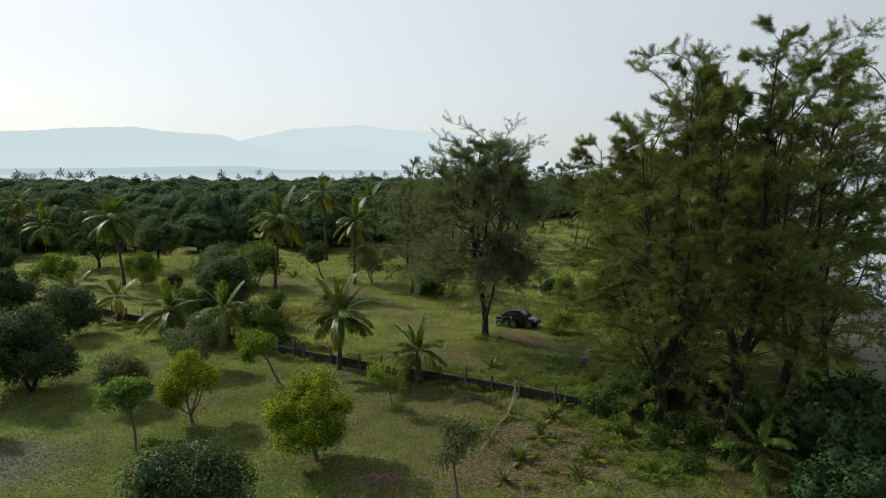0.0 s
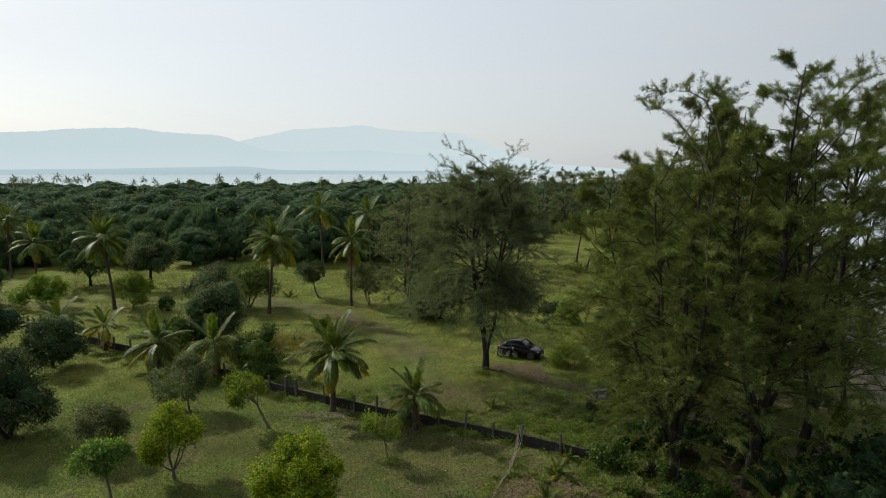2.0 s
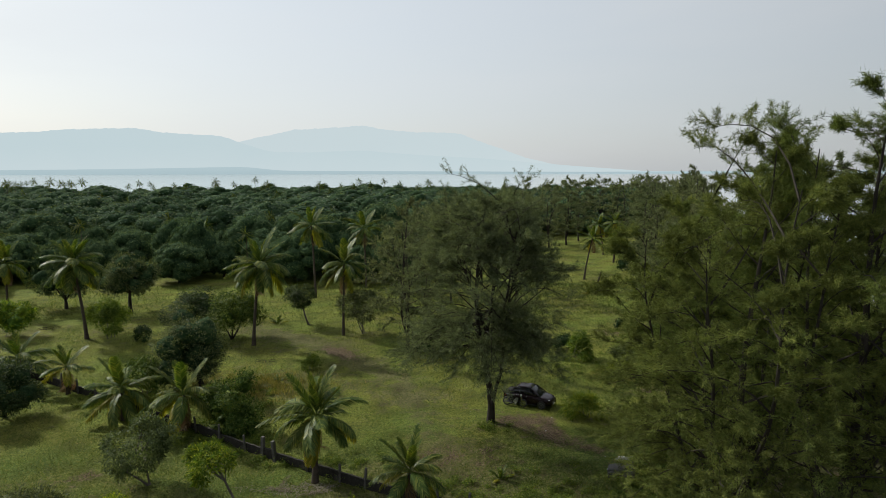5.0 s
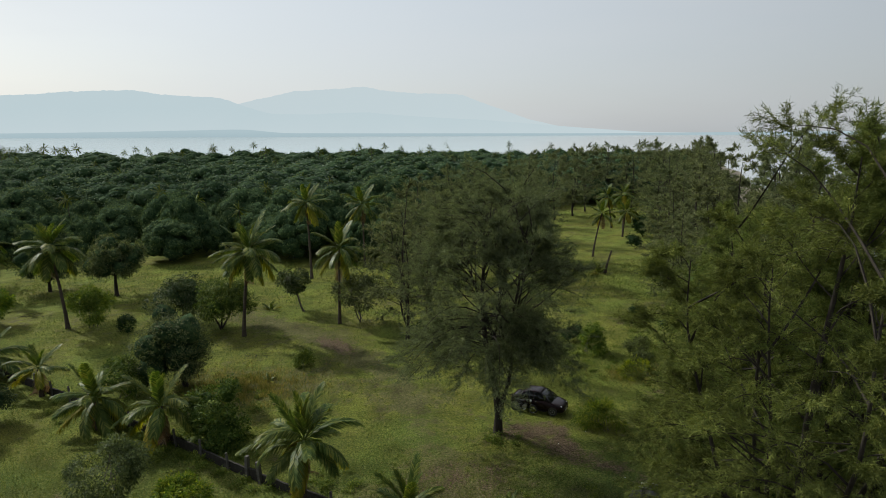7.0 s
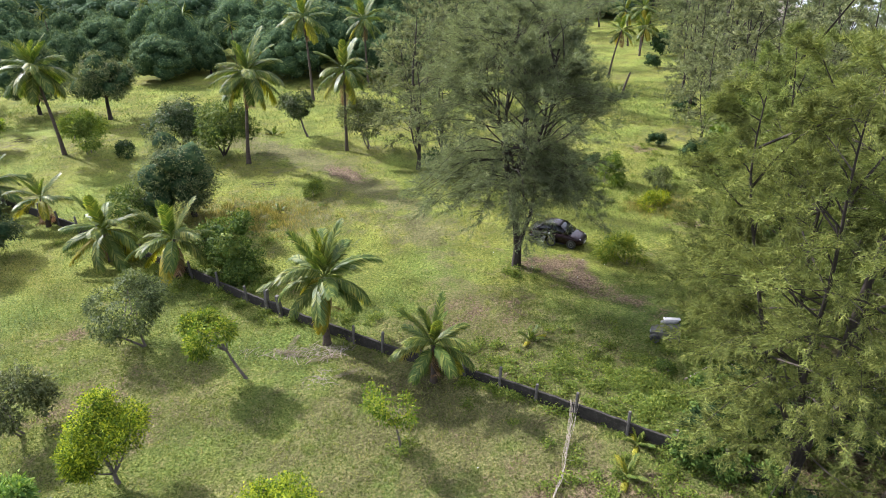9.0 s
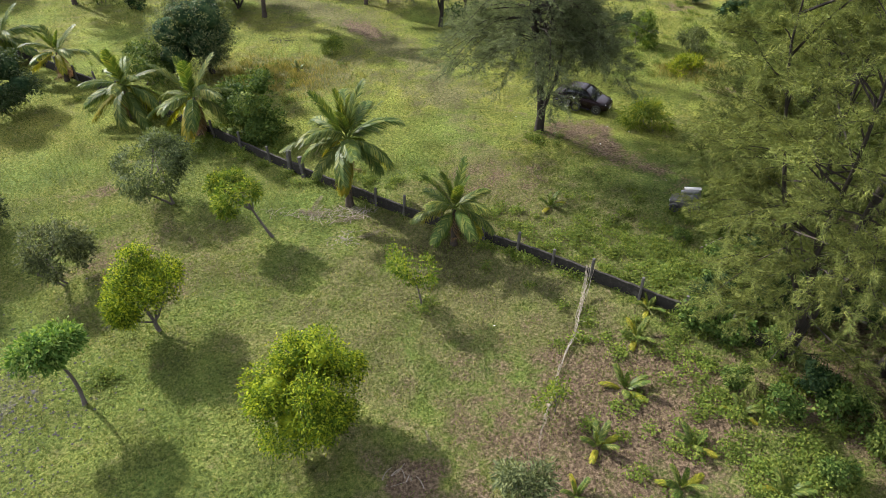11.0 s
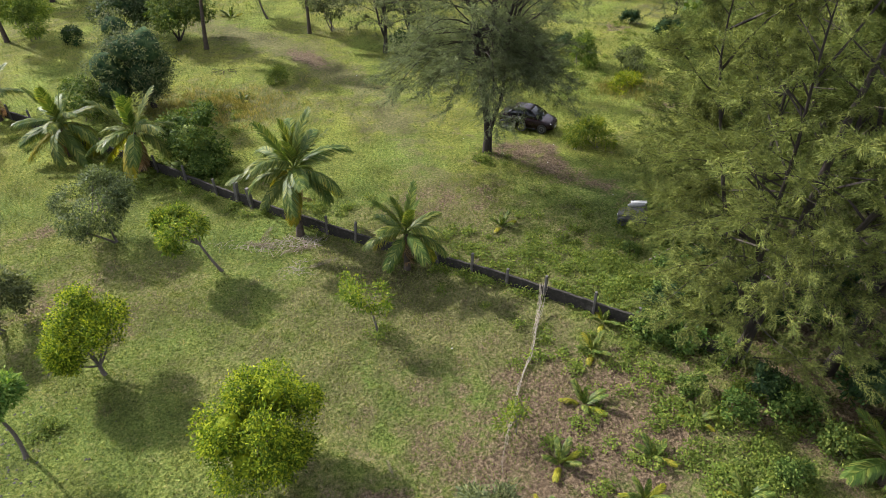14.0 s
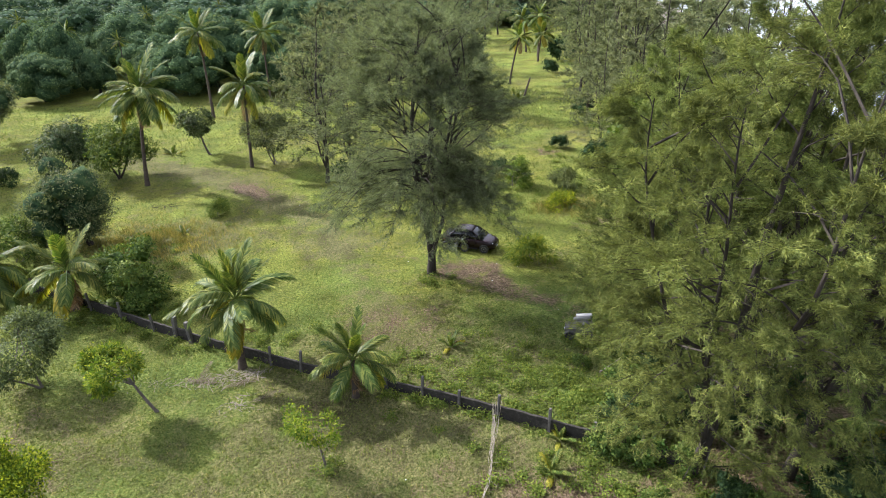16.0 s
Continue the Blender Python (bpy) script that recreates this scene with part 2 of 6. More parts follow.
def leaf_mass_shaded_material():
    """Dense crown's inside: shade painted as small leaf-sized light and dark, strongly uneven."""
    m, nt, bsdf = material("leaf_mass_shaded")
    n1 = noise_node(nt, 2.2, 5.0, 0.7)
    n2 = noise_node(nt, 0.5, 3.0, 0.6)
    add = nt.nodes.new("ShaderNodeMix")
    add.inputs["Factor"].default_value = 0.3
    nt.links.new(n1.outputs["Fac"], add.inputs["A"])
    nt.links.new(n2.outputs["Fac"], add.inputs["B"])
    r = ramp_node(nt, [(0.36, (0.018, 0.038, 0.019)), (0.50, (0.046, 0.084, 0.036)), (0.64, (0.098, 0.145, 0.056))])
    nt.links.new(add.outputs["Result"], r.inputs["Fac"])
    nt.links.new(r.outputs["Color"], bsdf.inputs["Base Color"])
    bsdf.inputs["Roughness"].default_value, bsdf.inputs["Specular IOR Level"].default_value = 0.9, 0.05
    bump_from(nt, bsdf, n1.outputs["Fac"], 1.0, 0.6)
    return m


M["leaf_mass_shaded"] = leaf_mass_shaded_material()


def glass_material():
    m, nt, bsdf = material("window_glass")
    bsdf.inputs["Base Color"].default_value = (0.012, 0.014, 0.016, 1)
    bsdf.inputs["Roughness"].default_value = 0.05
    bsdf.inputs["Transmission Weight"].default_value = 0.25
    return m


M["glass"] = glass_material()


def water_material():
    m, nt, bsdf = material("sea_water")
    bsdf.inputs["Base Color"].default_value = (0.40, 0.44, 0.46, 1)
    bsdf.inputs["Roughness"].default_value = 0.10
    bsdf.inputs["IOR"].default_value = 1.333
    n = noise_node(nt, 0.35, 6.0, 0.6)
    bump_from(nt, bsdf, n.outputs["Fac"], 0.015, 0.05)
    return m


def hazy_distance_material(name, low, high, top):
    """Far land as a plain glowing backdrop: pale haze painted in, low colour to high."""
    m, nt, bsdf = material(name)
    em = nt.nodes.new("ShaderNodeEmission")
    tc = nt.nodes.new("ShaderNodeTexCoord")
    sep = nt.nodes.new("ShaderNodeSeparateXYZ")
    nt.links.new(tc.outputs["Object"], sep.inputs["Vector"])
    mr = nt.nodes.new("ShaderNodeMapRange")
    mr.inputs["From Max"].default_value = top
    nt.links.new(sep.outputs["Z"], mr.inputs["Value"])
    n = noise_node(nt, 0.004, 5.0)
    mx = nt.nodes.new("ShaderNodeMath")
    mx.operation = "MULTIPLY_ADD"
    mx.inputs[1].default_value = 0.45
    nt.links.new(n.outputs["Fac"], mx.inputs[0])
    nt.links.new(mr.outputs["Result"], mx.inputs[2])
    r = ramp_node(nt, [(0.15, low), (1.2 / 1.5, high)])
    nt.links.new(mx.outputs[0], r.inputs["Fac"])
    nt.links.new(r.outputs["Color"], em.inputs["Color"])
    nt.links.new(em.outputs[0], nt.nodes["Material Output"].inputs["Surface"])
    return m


def ground_material():
    m, nt, bsdf = material("ground")
    at = nt.nodes.new("ShaderNodeAttribute")
    at.attribute_name = "cover"
    sep = nt.nodes.new("ShaderNodeSeparateColor")
    nt.links.new(at.outputs["Color"], sep.inputs["Color"])
    big = noise_node(nt, 0.16, 5.0, 0.6)
    mid = noise_node(nt, 0.9, 6.0, 0.65)
    fine = noise_node(nt, 9.0, 6.0, 0.7)
    speck = noise_node(nt, 30.0, 3.0, 0.6)
    lump = noise_node(nt, 4.5, 3.0, 0.5)

    def math2(op, a, b):
        n = nt.nodes.new("ShaderNodeMath")
        n.operation = op
        for i, v in enumerate((a, b)):
            if isinstance(v, (int, float)):
                n.inputs[i].default_value = v
            else:
                nt.links.new(v, n.inputs[i])
        return n.outputs[0]

    def mix(fac, a, b):
        n = nt.nodes.new("ShaderNodeMix")
        n.data_type = "RGBA"
        nt.links.new(fac, n.inputs["Factor"])
        nt.links.new(a, n.inputs["A"])
        nt.links.new(b, n.inputs["B"])
        return n.outputs["Result"]

    def soft(v, lo, hi):
        n = nt.nodes.new("ShaderNodeMapRange")
        n.interpolation_type = "SMOOTHSTEP"
        n.inputs["From Min"].default_value, n.inputs["From Max"].default_value = lo, hi
        nt.links.new(v, n.inputs["Value"])
        return n.outputs["Result"]

    grain = math2("ADD", math2("MULTIPLY", fine.outputs["Fac"], 0.68), math2("MULTIPLY", speck.outputs["Fac"], 0.32))
    green = ramp_node(nt, [(0.37, (0.044, 0.068, 0.013)), (0.50, (0.136, 0.174, 0.034)), (0.64, (0.275, 0.300, 0.072))])
    nt.links.new(grain, green.inputs["Fac"])
    straw = ramp_node(nt, [(0.37, (0.068, 0.068, 0.024)), (0.50, (0.150, 0.146, 0.054)), (0.64, (0.27, 0.25, 0.108))])
    nt.links.new(grain, straw.inputs["Fac"])
    soil = ramp_node(nt, [(0.40, (0.068, 0.047, 0.030)), (0.50, (0.165, 0.116, 0.072)), (0.60, (0.30, 0.225, 0.145))])
    nt.links.new(grain, soil.inputs["Fac"])
    stone = ramp_node(nt, [(0.38, (0.055, 0.052, 0.048)), (0.52, (0.15, 0.145, 0.135)), (0.64, (0.36, 0.35, 0.33))])
    nt.links.new(grain, stone.inputs["Fac"])
    sandc = ramp_node(nt, [(0.34, (0.20, 0.17, 0.13)), (0.66, (0.36, 0.32, 0.26))])
    nt.links.new(grain, sandc.inputs["Fac"])
    wander = math2("ADD", math2("MULTIPLY", big.outputs["Fac"], 0.35), math2("ADD", math2("MULTIPLY", mid.outputs["Fac"], 0.45), math2("MULTIPLY", fine.outputs["Fac"], 0.20)))
    dryness = soft(math2("ADD", sep.outputs["Green"], math2("SUBTRACT", math2("MULTIPLY", wander, 5.0), 2.5)), 0.15, 0.80)
    bare = soft(math2("ADD", sep.outputs["Red"], math2("SUBTRACT", math2("MULTIPLY", wander, 3.2), 1.6)), 0.34, 0.76)
    stony = soft(math2("ADD", sep.outputs["Blue"], math2("SUBTRACT", math2("MULTIPLY", wander, 1.6), 0.8)), 0.30, 0.75)
    lush = nt.nodes.new("ShaderNodeHueSaturation")
    patch = noise_node(nt, 0.42, 4.0, 0.6)
    val = nt.nodes.new("ShaderNodeMapRange")
    val.inputs["From Min"].default_value, val.inputs["From Max"].default_value = 0.34, 0.66
    val.inputs["To Min"].default_value, val.inputs["To Max"].default_value = 0.74, 1.32
    nt.links.new(patch.outputs["Fac"], val.inputs["Value"])
    nt.links.new(val.outputs["Result"], lush.inputs["Value"])
    tone = nt.nodes.new("ShaderNodeMapRange")
    tone.inputs["From Min"].default_value, tone.inputs["From Max"].default_value = 0.35, 0.65
    tone.inputs["To Min"].default_value, tone.inputs["To Max"].default_value = 0.515, 0.475
    nt.links.new(big.outputs["Fac"], tone.inputs["Value"])
    nt.links.new(tone.outputs["Result"], lush.inputs["Hue"])
    nt.links.new(green.outputs["Color"], lush.inputs["Color"])
    # the pasture beyond the wall is fresher than the mown orchard
    place = nt.nodes.new("ShaderNodeSeparateXYZ")
    nt.links.new(nt.nodes.new("ShaderNodeTexCoord").outputs["Object"], place.inputs[0])
    pasture = soft(math2("ADD", place.outputs["Y"], math2("MULTIPLY", big.outputs["Fac"], 8.0)), 50.0, 60.0)
    fresh = nt.nodes.new("ShaderNodeHueSaturation")
    fresh.inputs["Hue"].default_value, fresh.inputs["Saturation"].default_value, fresh.inputs["Value"].default_value = 0.486, 1.04, 1.22
    nt.links.new(lush.outputs["Color"], fresh.inputs["Color"])
    sere = nt.nodes.new("ShaderNodeHueSaturation")
    nt.links.new(val.outputs["Result"], sere.inputs["Value"])
    nt.links.new(straw.outputs["Color"], sere.inputs["Color"])
    col = mix(dryness, mix(pasture, lush.outputs["Color"], fresh.outputs["Color"]), sere.outputs["Color"])
    col = mix(bare, col, soil.outputs["Color"])
    col = mix(stony, col, stone.outputs["Color"])
    col = mix(soft(at.outputs["Alpha"], 0.3, 0.7), col, sandc.outputs["Color"])
    nt.links.new(col, bsdf.inputs["Base Color"])
    bsdf.inputs["Roughness"].default_value = 0.95
    bsdf.inputs["Specular IOR Level"].default_value = 0.15
    bump_from(nt, bsdf, math2("ADD", grain, math2("MULTIPLY", lump.outputs["Fac"], 1.0)), 1.0, 0.42)
    return m


M["water"] = water_material()
M["ground"] = ground_material()
# these colours already hold the blue haze of distance and glow unlit
M["far_ridge"] = hazy_distance_material("far_ridge", (0.76, 0.83, 0.85), (0.735, 0.81, 0.835), 300)
M["near_ridge"] = hazy_distance_material("near_ridge", (0.74, 0.815, 0.84), (0.69, 0.785, 0.815), 280)
M["low_shore"] = hazy_distance_material("low_shore", (0.52, 0.635, 0.68), (0.57, 0.68, 0.72), 50)


# ---- mesh helpers ----
def np_mesh(name, verts, faces, mats, index=None, smooth=False):
    """A mesh from an (n,3) array and a list of (m,k) index arrays; index: material slot for each of those arrays."""
    me = bpy.data.meshes.new(name)
    verts = np.asarray(verts, dtype=np.float32)
    faces = [np.asarray(f, dtype=np.int32) for f in faces]
    keep = [i for i, f in enumerate(faces) if len(f)]
    loops = np.concatenate([faces[i].ravel() for i in keep])
    sizes = np.concatenate([np.full(len(faces[i]), faces[i].shape[1], dtype=np.int32) for i in keep])
    starts = np.concatenate(([0], np.cumsum(sizes)[:-1])).astype(np.int32)
    me.vertices.add(len(verts))
    me.vertices.foreach_set("co", verts.ravel())
    me.loops.add(len(loops))
    me.loops.foreach_set("vertex_index", loops)
    me.polygons.add(len(sizes))
    me.polygons.foreach_set("loop_start", starts)
    me.polygons.foreach_set("loop_total", sizes)
    if index:
        me.polygons.foreach_set("material_index", np.concatenate([np.full(len(faces[i]), index[i], dtype=np.int32) for i in keep]))
    flags = smooth if isinstance(smooth, list) else [smooth] * len(faces)
    me.polygons.foreach_set("use_smooth", np.concatenate([np.full(len(faces[i]), flags[i], dtype=bool) for i in keep]))
    me.update(calc_edges=True)
    me.validate()
    for m in mats:
        me.materials.append(m)
    return me


def part_mesh(name, me, parent, label="", m=None):
    ob = new(name, me)
    ob.parent = parent
    if m is not None:
        ob.matrix_basis = m
    return tagged(ob, label)


def part(name, bm, mat, parent, label="", m=None, smooth=False):
    me = bpy.data.meshes.new(name)
    for f in bm.faces:
        f.smooth = smooth
    bm.to_mesh(me)
    bm.free()
    me.materials.append(mat)
    return part_mesh(name, me, parent, label, m)


def thing(name, label, category, m=None, group="", kind=""):
    ob = new(name)
    ob.empty_display_size = 0.2
    if m is not None:
        ob.matrix_basis = m
    return tagged(ob, label, category, group, kind)


def box_bm(sx, sy, sz, bevel=0.0, at=(0, 0, 0), turn=None, segments=1):
    bm = bmesh.new()
    bmesh.ops.create_cube(bm, size=1.0, matrix=Matrix.Diagonal((sx, sy, sz, 1)))
    if bevel:
        bmesh.ops.bevel(bm, geom=bm.edges[:], offset=bevel, segments=segments, affect="EDGES", profile=0.5)
    if turn is not None:
        bm.transform(turn)
    bm.transform(Matrix.Translation(at))
    return bm


def join_bm(*bms):
    out = bms[0]
    for b in bms[1:]:
        tmp = bpy.data.meshes.new("tmp")
        b.to_mesh(tmp)
        b.free()
        out.from_mesh(tmp)
        bpy.data.meshes.remove(tmp)
    return out


def tube(points, radii, sides=6, offset=0, cap=True):
    """Vertices and quads of a tapering tube along a polyline."""
    p = np.asarray(points, dtype=float)
    r = np.asarray(radii, dtype=float)
    n = len(p)
    d = np.gradient(p, axis=0)
    d /= np.maximum(np.linalg.norm(d, axis=1, keepdims=True), 1e-9)
    ref = np.array([0.0, 0.0, 1.0]) if abs(d[:, 2]).mean() < 0.8 else np.array([1.0, 0.0, 0.0])
    u = np.cross(d, ref)
    u /= np.maximum(np.linalg.norm(u, axis=1, keepdims=True), 1e-9)
    v = np.cross(d, u)
    a = np.linspace(0, 2 * math.pi, sides, endpoint=False)
    ring = (u[:, None, :] * np.cos(a)[None, :, None] + v[:, None, :] * np.sin(a)[None, :, None]) * r[:, None, None]
    verts = (p[:, None, :] + ring).reshape(-1, 3)
    i, j = np.meshgrid(np.arange(n - 1), np.arange(sides), indexing="ij")
    a0 = i * sides + j
    a1 = i * sides + (j + 1) % sides
    quads = np.stack([a0, a1, a1 + sides, a0 + sides], axis=-1).reshape(-1, 4)
    return verts, quads + offset


def tubes_mesh(name, lines, mat, sides=6):
    vs, fs, k = [], [], 0
    for pts, rad in lines:
        v, f = tube(pts, rad, sides, k)
        vs.append(v), fs.append(f)
        k += len(v)
    return np_mesh(name, np.concatenate(vs), [np.concatenate(fs)], [mat], smooth=True)


def unit(v):
    return v / np.maximum(np.linalg.norm(v, axis=-1, keepdims=True), 1e-9)


def leaf_quads(base, direction, normal, length, width, sag=0.12):
    """Lance-shaped leaves: four corners each, the tip a little lower."""
    d = unit(direction)
    s = unit(np.cross(d, normal))
    L, W = np.reshape(length, (-1, 1)), np.reshape(width, (-1, 1))
    mid = base + d * L * 0.45
    tip = base + d * L + np.array([0, 0, -1.0]) * L * sag
    return np.stack([base, mid + s * W * 0.5, tip, mid - s * W * 0.5], axis=1).reshape(-1, 3)


def sm(u):
    u = np.clip(u, 0.0, 1.0)
    return u * u * (3 - 2 * u)


# ---- the lie of the land ----
def coast(y):
    """x of the waterline at the beach."""
    return 46.0 + 0.33 * (y - 70.0) + 2.0 * np.sin(y * 0.06)


def land(x, y):
    """Height of the ground."""
    z = 0.3 * sm((y - 50) / 25) + 0.0096 * np.clip(x, -60, 60)
    z = z + 0.02 * np.sin(x * 0.55 + 1.0) * np.sin(y * 0.47) + 0.012 * np.sin(x * 1.3 + y * 0.9)
    z = z + 0.16 * np.exp(-((x - 3.5) ** 2 + (y - 53) ** 2) / 4.0)
    out = np.maximum(x - (coast(y) - 7.0), (y - 395.0 - 12 * np.sin(x * 0.01)) * 0.5)
    return z - np.clip(out, 0, 40) * 0.26


def at_ground(x, y, turn=0.0, s=1.0, sink=0.05):
    return pose(x, y, float(land(x, y)) - sink, 0, 0, turn) @ Matrix.Diagonal((s, s, s, 1))


def axis(parts):
    out = [np.arange(a, b, step) for a, b, step in parts]
    return np.unique(np.concatenate(out))


def blob(x, y, cx, cy, rx, ry, turn=0.0):
    c, s = math.cos(radians(turn)), math.sin(radians(turn))
    u, v = (x - cx) * c + (y - cy) * s, -(x - cx) * s + (y - cy) * c
    return np.exp(-((u / rx) ** 2 + (v / ry) ** 2))


TRACK = [(-19.3, 79.7), (-15.5, 76.0), (-12.6, 73.2), (-9.9, 70.5), (-7.3, 67.3), (-4.9, 64.4), (-2.8, 61.4), (-1.8, 57.1), (-1.3, 53.8), (-0.3, 50.9)]


def track(x, y, wide=1.0):
    """How far a place lies on the worn track across the field: 1 in its middle, 0 beside it."""
    best = np.full(np.shape(x), 1e9)
    for (ax, ay), (bx, by) in zip(TRACK[:-1], TRACK[1:]):
        ux, uy = bx - ax, by - ay
        t = np.clip(((x - ax) * ux + (y - ay) * uy) / (ux * ux + uy * uy), 0, 1)
        best = np.minimum(best, (x - ax - t * ux) ** 2 + (y - ay - t * uy) ** 2)
    return np.exp(-best / wide ** 2)


WALL_LINE = ([-56.00, -40.00, -30.00, -24.97, -20.89, -16.81, -12.76, -9.27, -5.84, -2.94, -0.00, 3.00, 6.60, 14.00], [77.17, 67.37, 61.24, 58.13, 55.52, 52.86, 50.19, 47.88, 45.68, 44.07, 42.58, 40.99, 38.80, 34.26])


def line_y(x):
    """y of the boundary wall at x."""
    return np.interp(x, WALL_LINE[0], WALL_LINE[1])


def build_ground():
    xs = axis([(-4800, -400, 220), (-400, -90, 15), (-90, -32, 2), (-32, 22, 0.55), (22, 60, 1.5), (60, 400, 10), (400, 4801, 220)])
    ys = axis([(-4800, -200, 230), (-200, 10, 10), (10, 22, 1), (22, 66, 0.55), (66, 110, 1.2), (110, 460, 8), (460, 4801, 217)])
    X, Y = np.meshgrid(xs, ys)
    Z = land(X, Y)
    nx, ny = len(xs), len(ys)
    i, j = np.meshgrid(np.arange(ny - 1), np.arange(nx - 1), indexing="ij")
    a = i * nx + j
    quads = np.stack([a, a + 1, a + nx + 1, a + nx], axis=-1).reshape(-1, 4)
    me = np_mesh("ground", np.stack([X, Y, Z], axis=-1).reshape(-1, 3), [quads], [M["ground"]], smooth=True)
    x, y = X.ravel(), Y.ravel()
    bare = 0.55 * blob(x, y, 5.0, 54.0, 4.5, 2.2, -20) + 0.50 * blob(x, y, 9.0, 49.5, 5.0, 1.6, -48)
    bare += 0.75 * blob(x, y, -8.8, 70.2, 3.0, 1.6, -40) * track(x, y, 1.2) + 0.35 * blob(x, y, -9.0, 69.6, 3.0, 1.4, -40) + 0.12 * track(x, y, 0.8) + 0.35 * blob(x, y, -14.0, 61.0, 4.0, 2.0, 10) + 0.75 * blob(x, y, 16.2, 59.5, 3.5, 0.8, 5) + 0.75 * blob(x, y, 17, 75.7, 1.4, 1.6)
    bare += 0.58 * blob(x, y, 5.5, 31.5, 5.0, 3.5, 40) + 0.30 * blob(x, y, 0.0, 48.0, 5.0, 2.6, -30)
    bare += 0.14 * sm((56 - y) / 8)
    bare += 0.9 * blob(x, y, -2.2, 29.9, 0.8, 0.6) + 0.35 * blob(x, y, -15, 40, 4, 2, -30) + 0.5 * blob(x, y, 17, 36, 8, 10)
    bare += 0.6 * blob(x, y, -19.5, 46.0, 1.2, 0.5) + 0.40 * blob(x, y, 0.8, 33.5, 4.0, 4.5)
    dry = 0.08 + 0.36 * sm((54 - y) / 10) * (0.35 + 0.65 * sm((x + 9) / 8)) + 0.8 * blob(x, y, -14.5, 60.5, 5.5, 4.0) + 0.4 * blob(x, y, -2, 38, 7, 6) + 0.4 * blob(x, y, 0.5, 46.5, 4, 3)
    dry += 0.35 * blob(x, y, -15, 41, 6, 4, -35) + 0.3 * blob(x, y, 15, 63, 4, 3) - 0.15 * blob(x, y, -22, 55, 12, 30) - 0.25 * blob(x, y, 10, 66, 6, 8) - 0.5 * blob(x, y, 13.9, 70.5, 2.5, 2.0)
    dry += 0.6 * track(x, y, 1.7) + 0.45 * blob(x, y, -17, 76, 9, 1.8, -25)
    dry += 0.14 * sm((y - 52) / 8) * sm((100 - y) / 20)
    stony = 0.66 * blob(x, y, -19.7, 30.9, 4.5, 4.0, 40)
    sand = sm((x - (coast(y) - 14.0)) / 6.0)
    cover = np.stack([bare, dry, stony, sand], axis=-1).astype(np.float32)
    at = me.color_attributes.new("cover", "FLOAT_COLOR", "POINT")
    at.data.foreach_set("color", cover.ravel())
    return tagged(new("ground", me), "gently uneven green grass field with worn earth patches", "ground", kind="structure")


def build_water():
    bm = bmesh.new()
    bmesh.ops.create_grid(bm, x_segments=12, y_segments=12, size=4900)
    me = bpy.data.meshes.new("water")
    bm.to_mesh(me)
    bm.free()
    me.materials.append(M["water"])
    ob = new("water", me)
    ob.location = (0, 0, -1.9)
    return tagged(ob, "calm pale sea that mirrors the hazy sky", "sea", kind="structure")


def build_ridge(name, label, y0, profile, mat, seed, depth=180.0):
    """A far mountain range from a few heights along its crest, with a front that slopes and small breaks in the line."""
    rng = np.random.default_rng(seed)
    px, ph = np.array(profile, dtype=float).T
    xs = np.linspace(px[0], px[-1], 320)
    h = np.interp(xs, px, ph)
    k = np.hanning(9)
    h = np.convolve(np.pad(h, 4, mode="edge"), k / k.sum(), mode="valid")
    for f in range(1, 7):
        h = h * (1 + 0.004 * np.sin(xs * 0.004 * 1.9 ** f + rng.uniform(0, 6)))
    rows = []
    for f in (0.0, 0.35, 0.7, 1.0):
        rows.append(np.stack([xs, y0 - depth * (1 - f) + 0 * xs, h * sm(np.full_like(xs, f)) - 4.0 * (f == 0)], axis=-1))
    rows.append(np.stack([xs, y0 + depth * 0.6 + 0 * xs, 0 * xs - 4.0], axis=-1))
    n = len(xs)
    i, j = np.meshgrid(np.arange(len(rows) - 1), np.arange(n - 1), indexing="ij")
    a = i * n + j
    me = np_mesh(name, np.concatenate(rows), [np.stack([a, a + 1, a + n + 1, a + n], axis=-1).reshape(-1, 4)], [mat], smooth=True)
    return tagged(new(name, me), label, "mountains", kind="structure")


build_ground()
build_water()
build_ridge("backdrop", "pale haze-blue mountain range far across the bay", 4300,
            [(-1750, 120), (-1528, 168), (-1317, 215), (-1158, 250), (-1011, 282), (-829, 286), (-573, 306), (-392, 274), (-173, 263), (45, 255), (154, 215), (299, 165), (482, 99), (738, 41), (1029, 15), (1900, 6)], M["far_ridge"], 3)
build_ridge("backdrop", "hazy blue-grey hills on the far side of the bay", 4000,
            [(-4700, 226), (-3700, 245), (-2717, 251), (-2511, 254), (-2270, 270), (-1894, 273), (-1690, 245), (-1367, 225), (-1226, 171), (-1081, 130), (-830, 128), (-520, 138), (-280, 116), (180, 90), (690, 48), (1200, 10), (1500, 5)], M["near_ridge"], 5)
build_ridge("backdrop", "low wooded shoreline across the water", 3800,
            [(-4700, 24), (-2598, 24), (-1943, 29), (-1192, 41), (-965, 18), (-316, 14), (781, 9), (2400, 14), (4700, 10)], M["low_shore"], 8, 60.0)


# ---- trees ----
def ico_arrays(level):
    bm = bmesh.new()
    bmesh.ops.create_icosphere(bm, subdivisions=level, radius=1.0)
    v = np.array([q.co[:] for q in bm.verts])
    f = np.array([[q.index for q in t.verts] for t in bm.faces])
    bm.free()
    return v, f


ICO = ico_arrays(2)
ICO_LOW = ico_arrays(1)


def sphere_dirs(rng, n):
    return unit(rng.normal(size=(n, 3)))


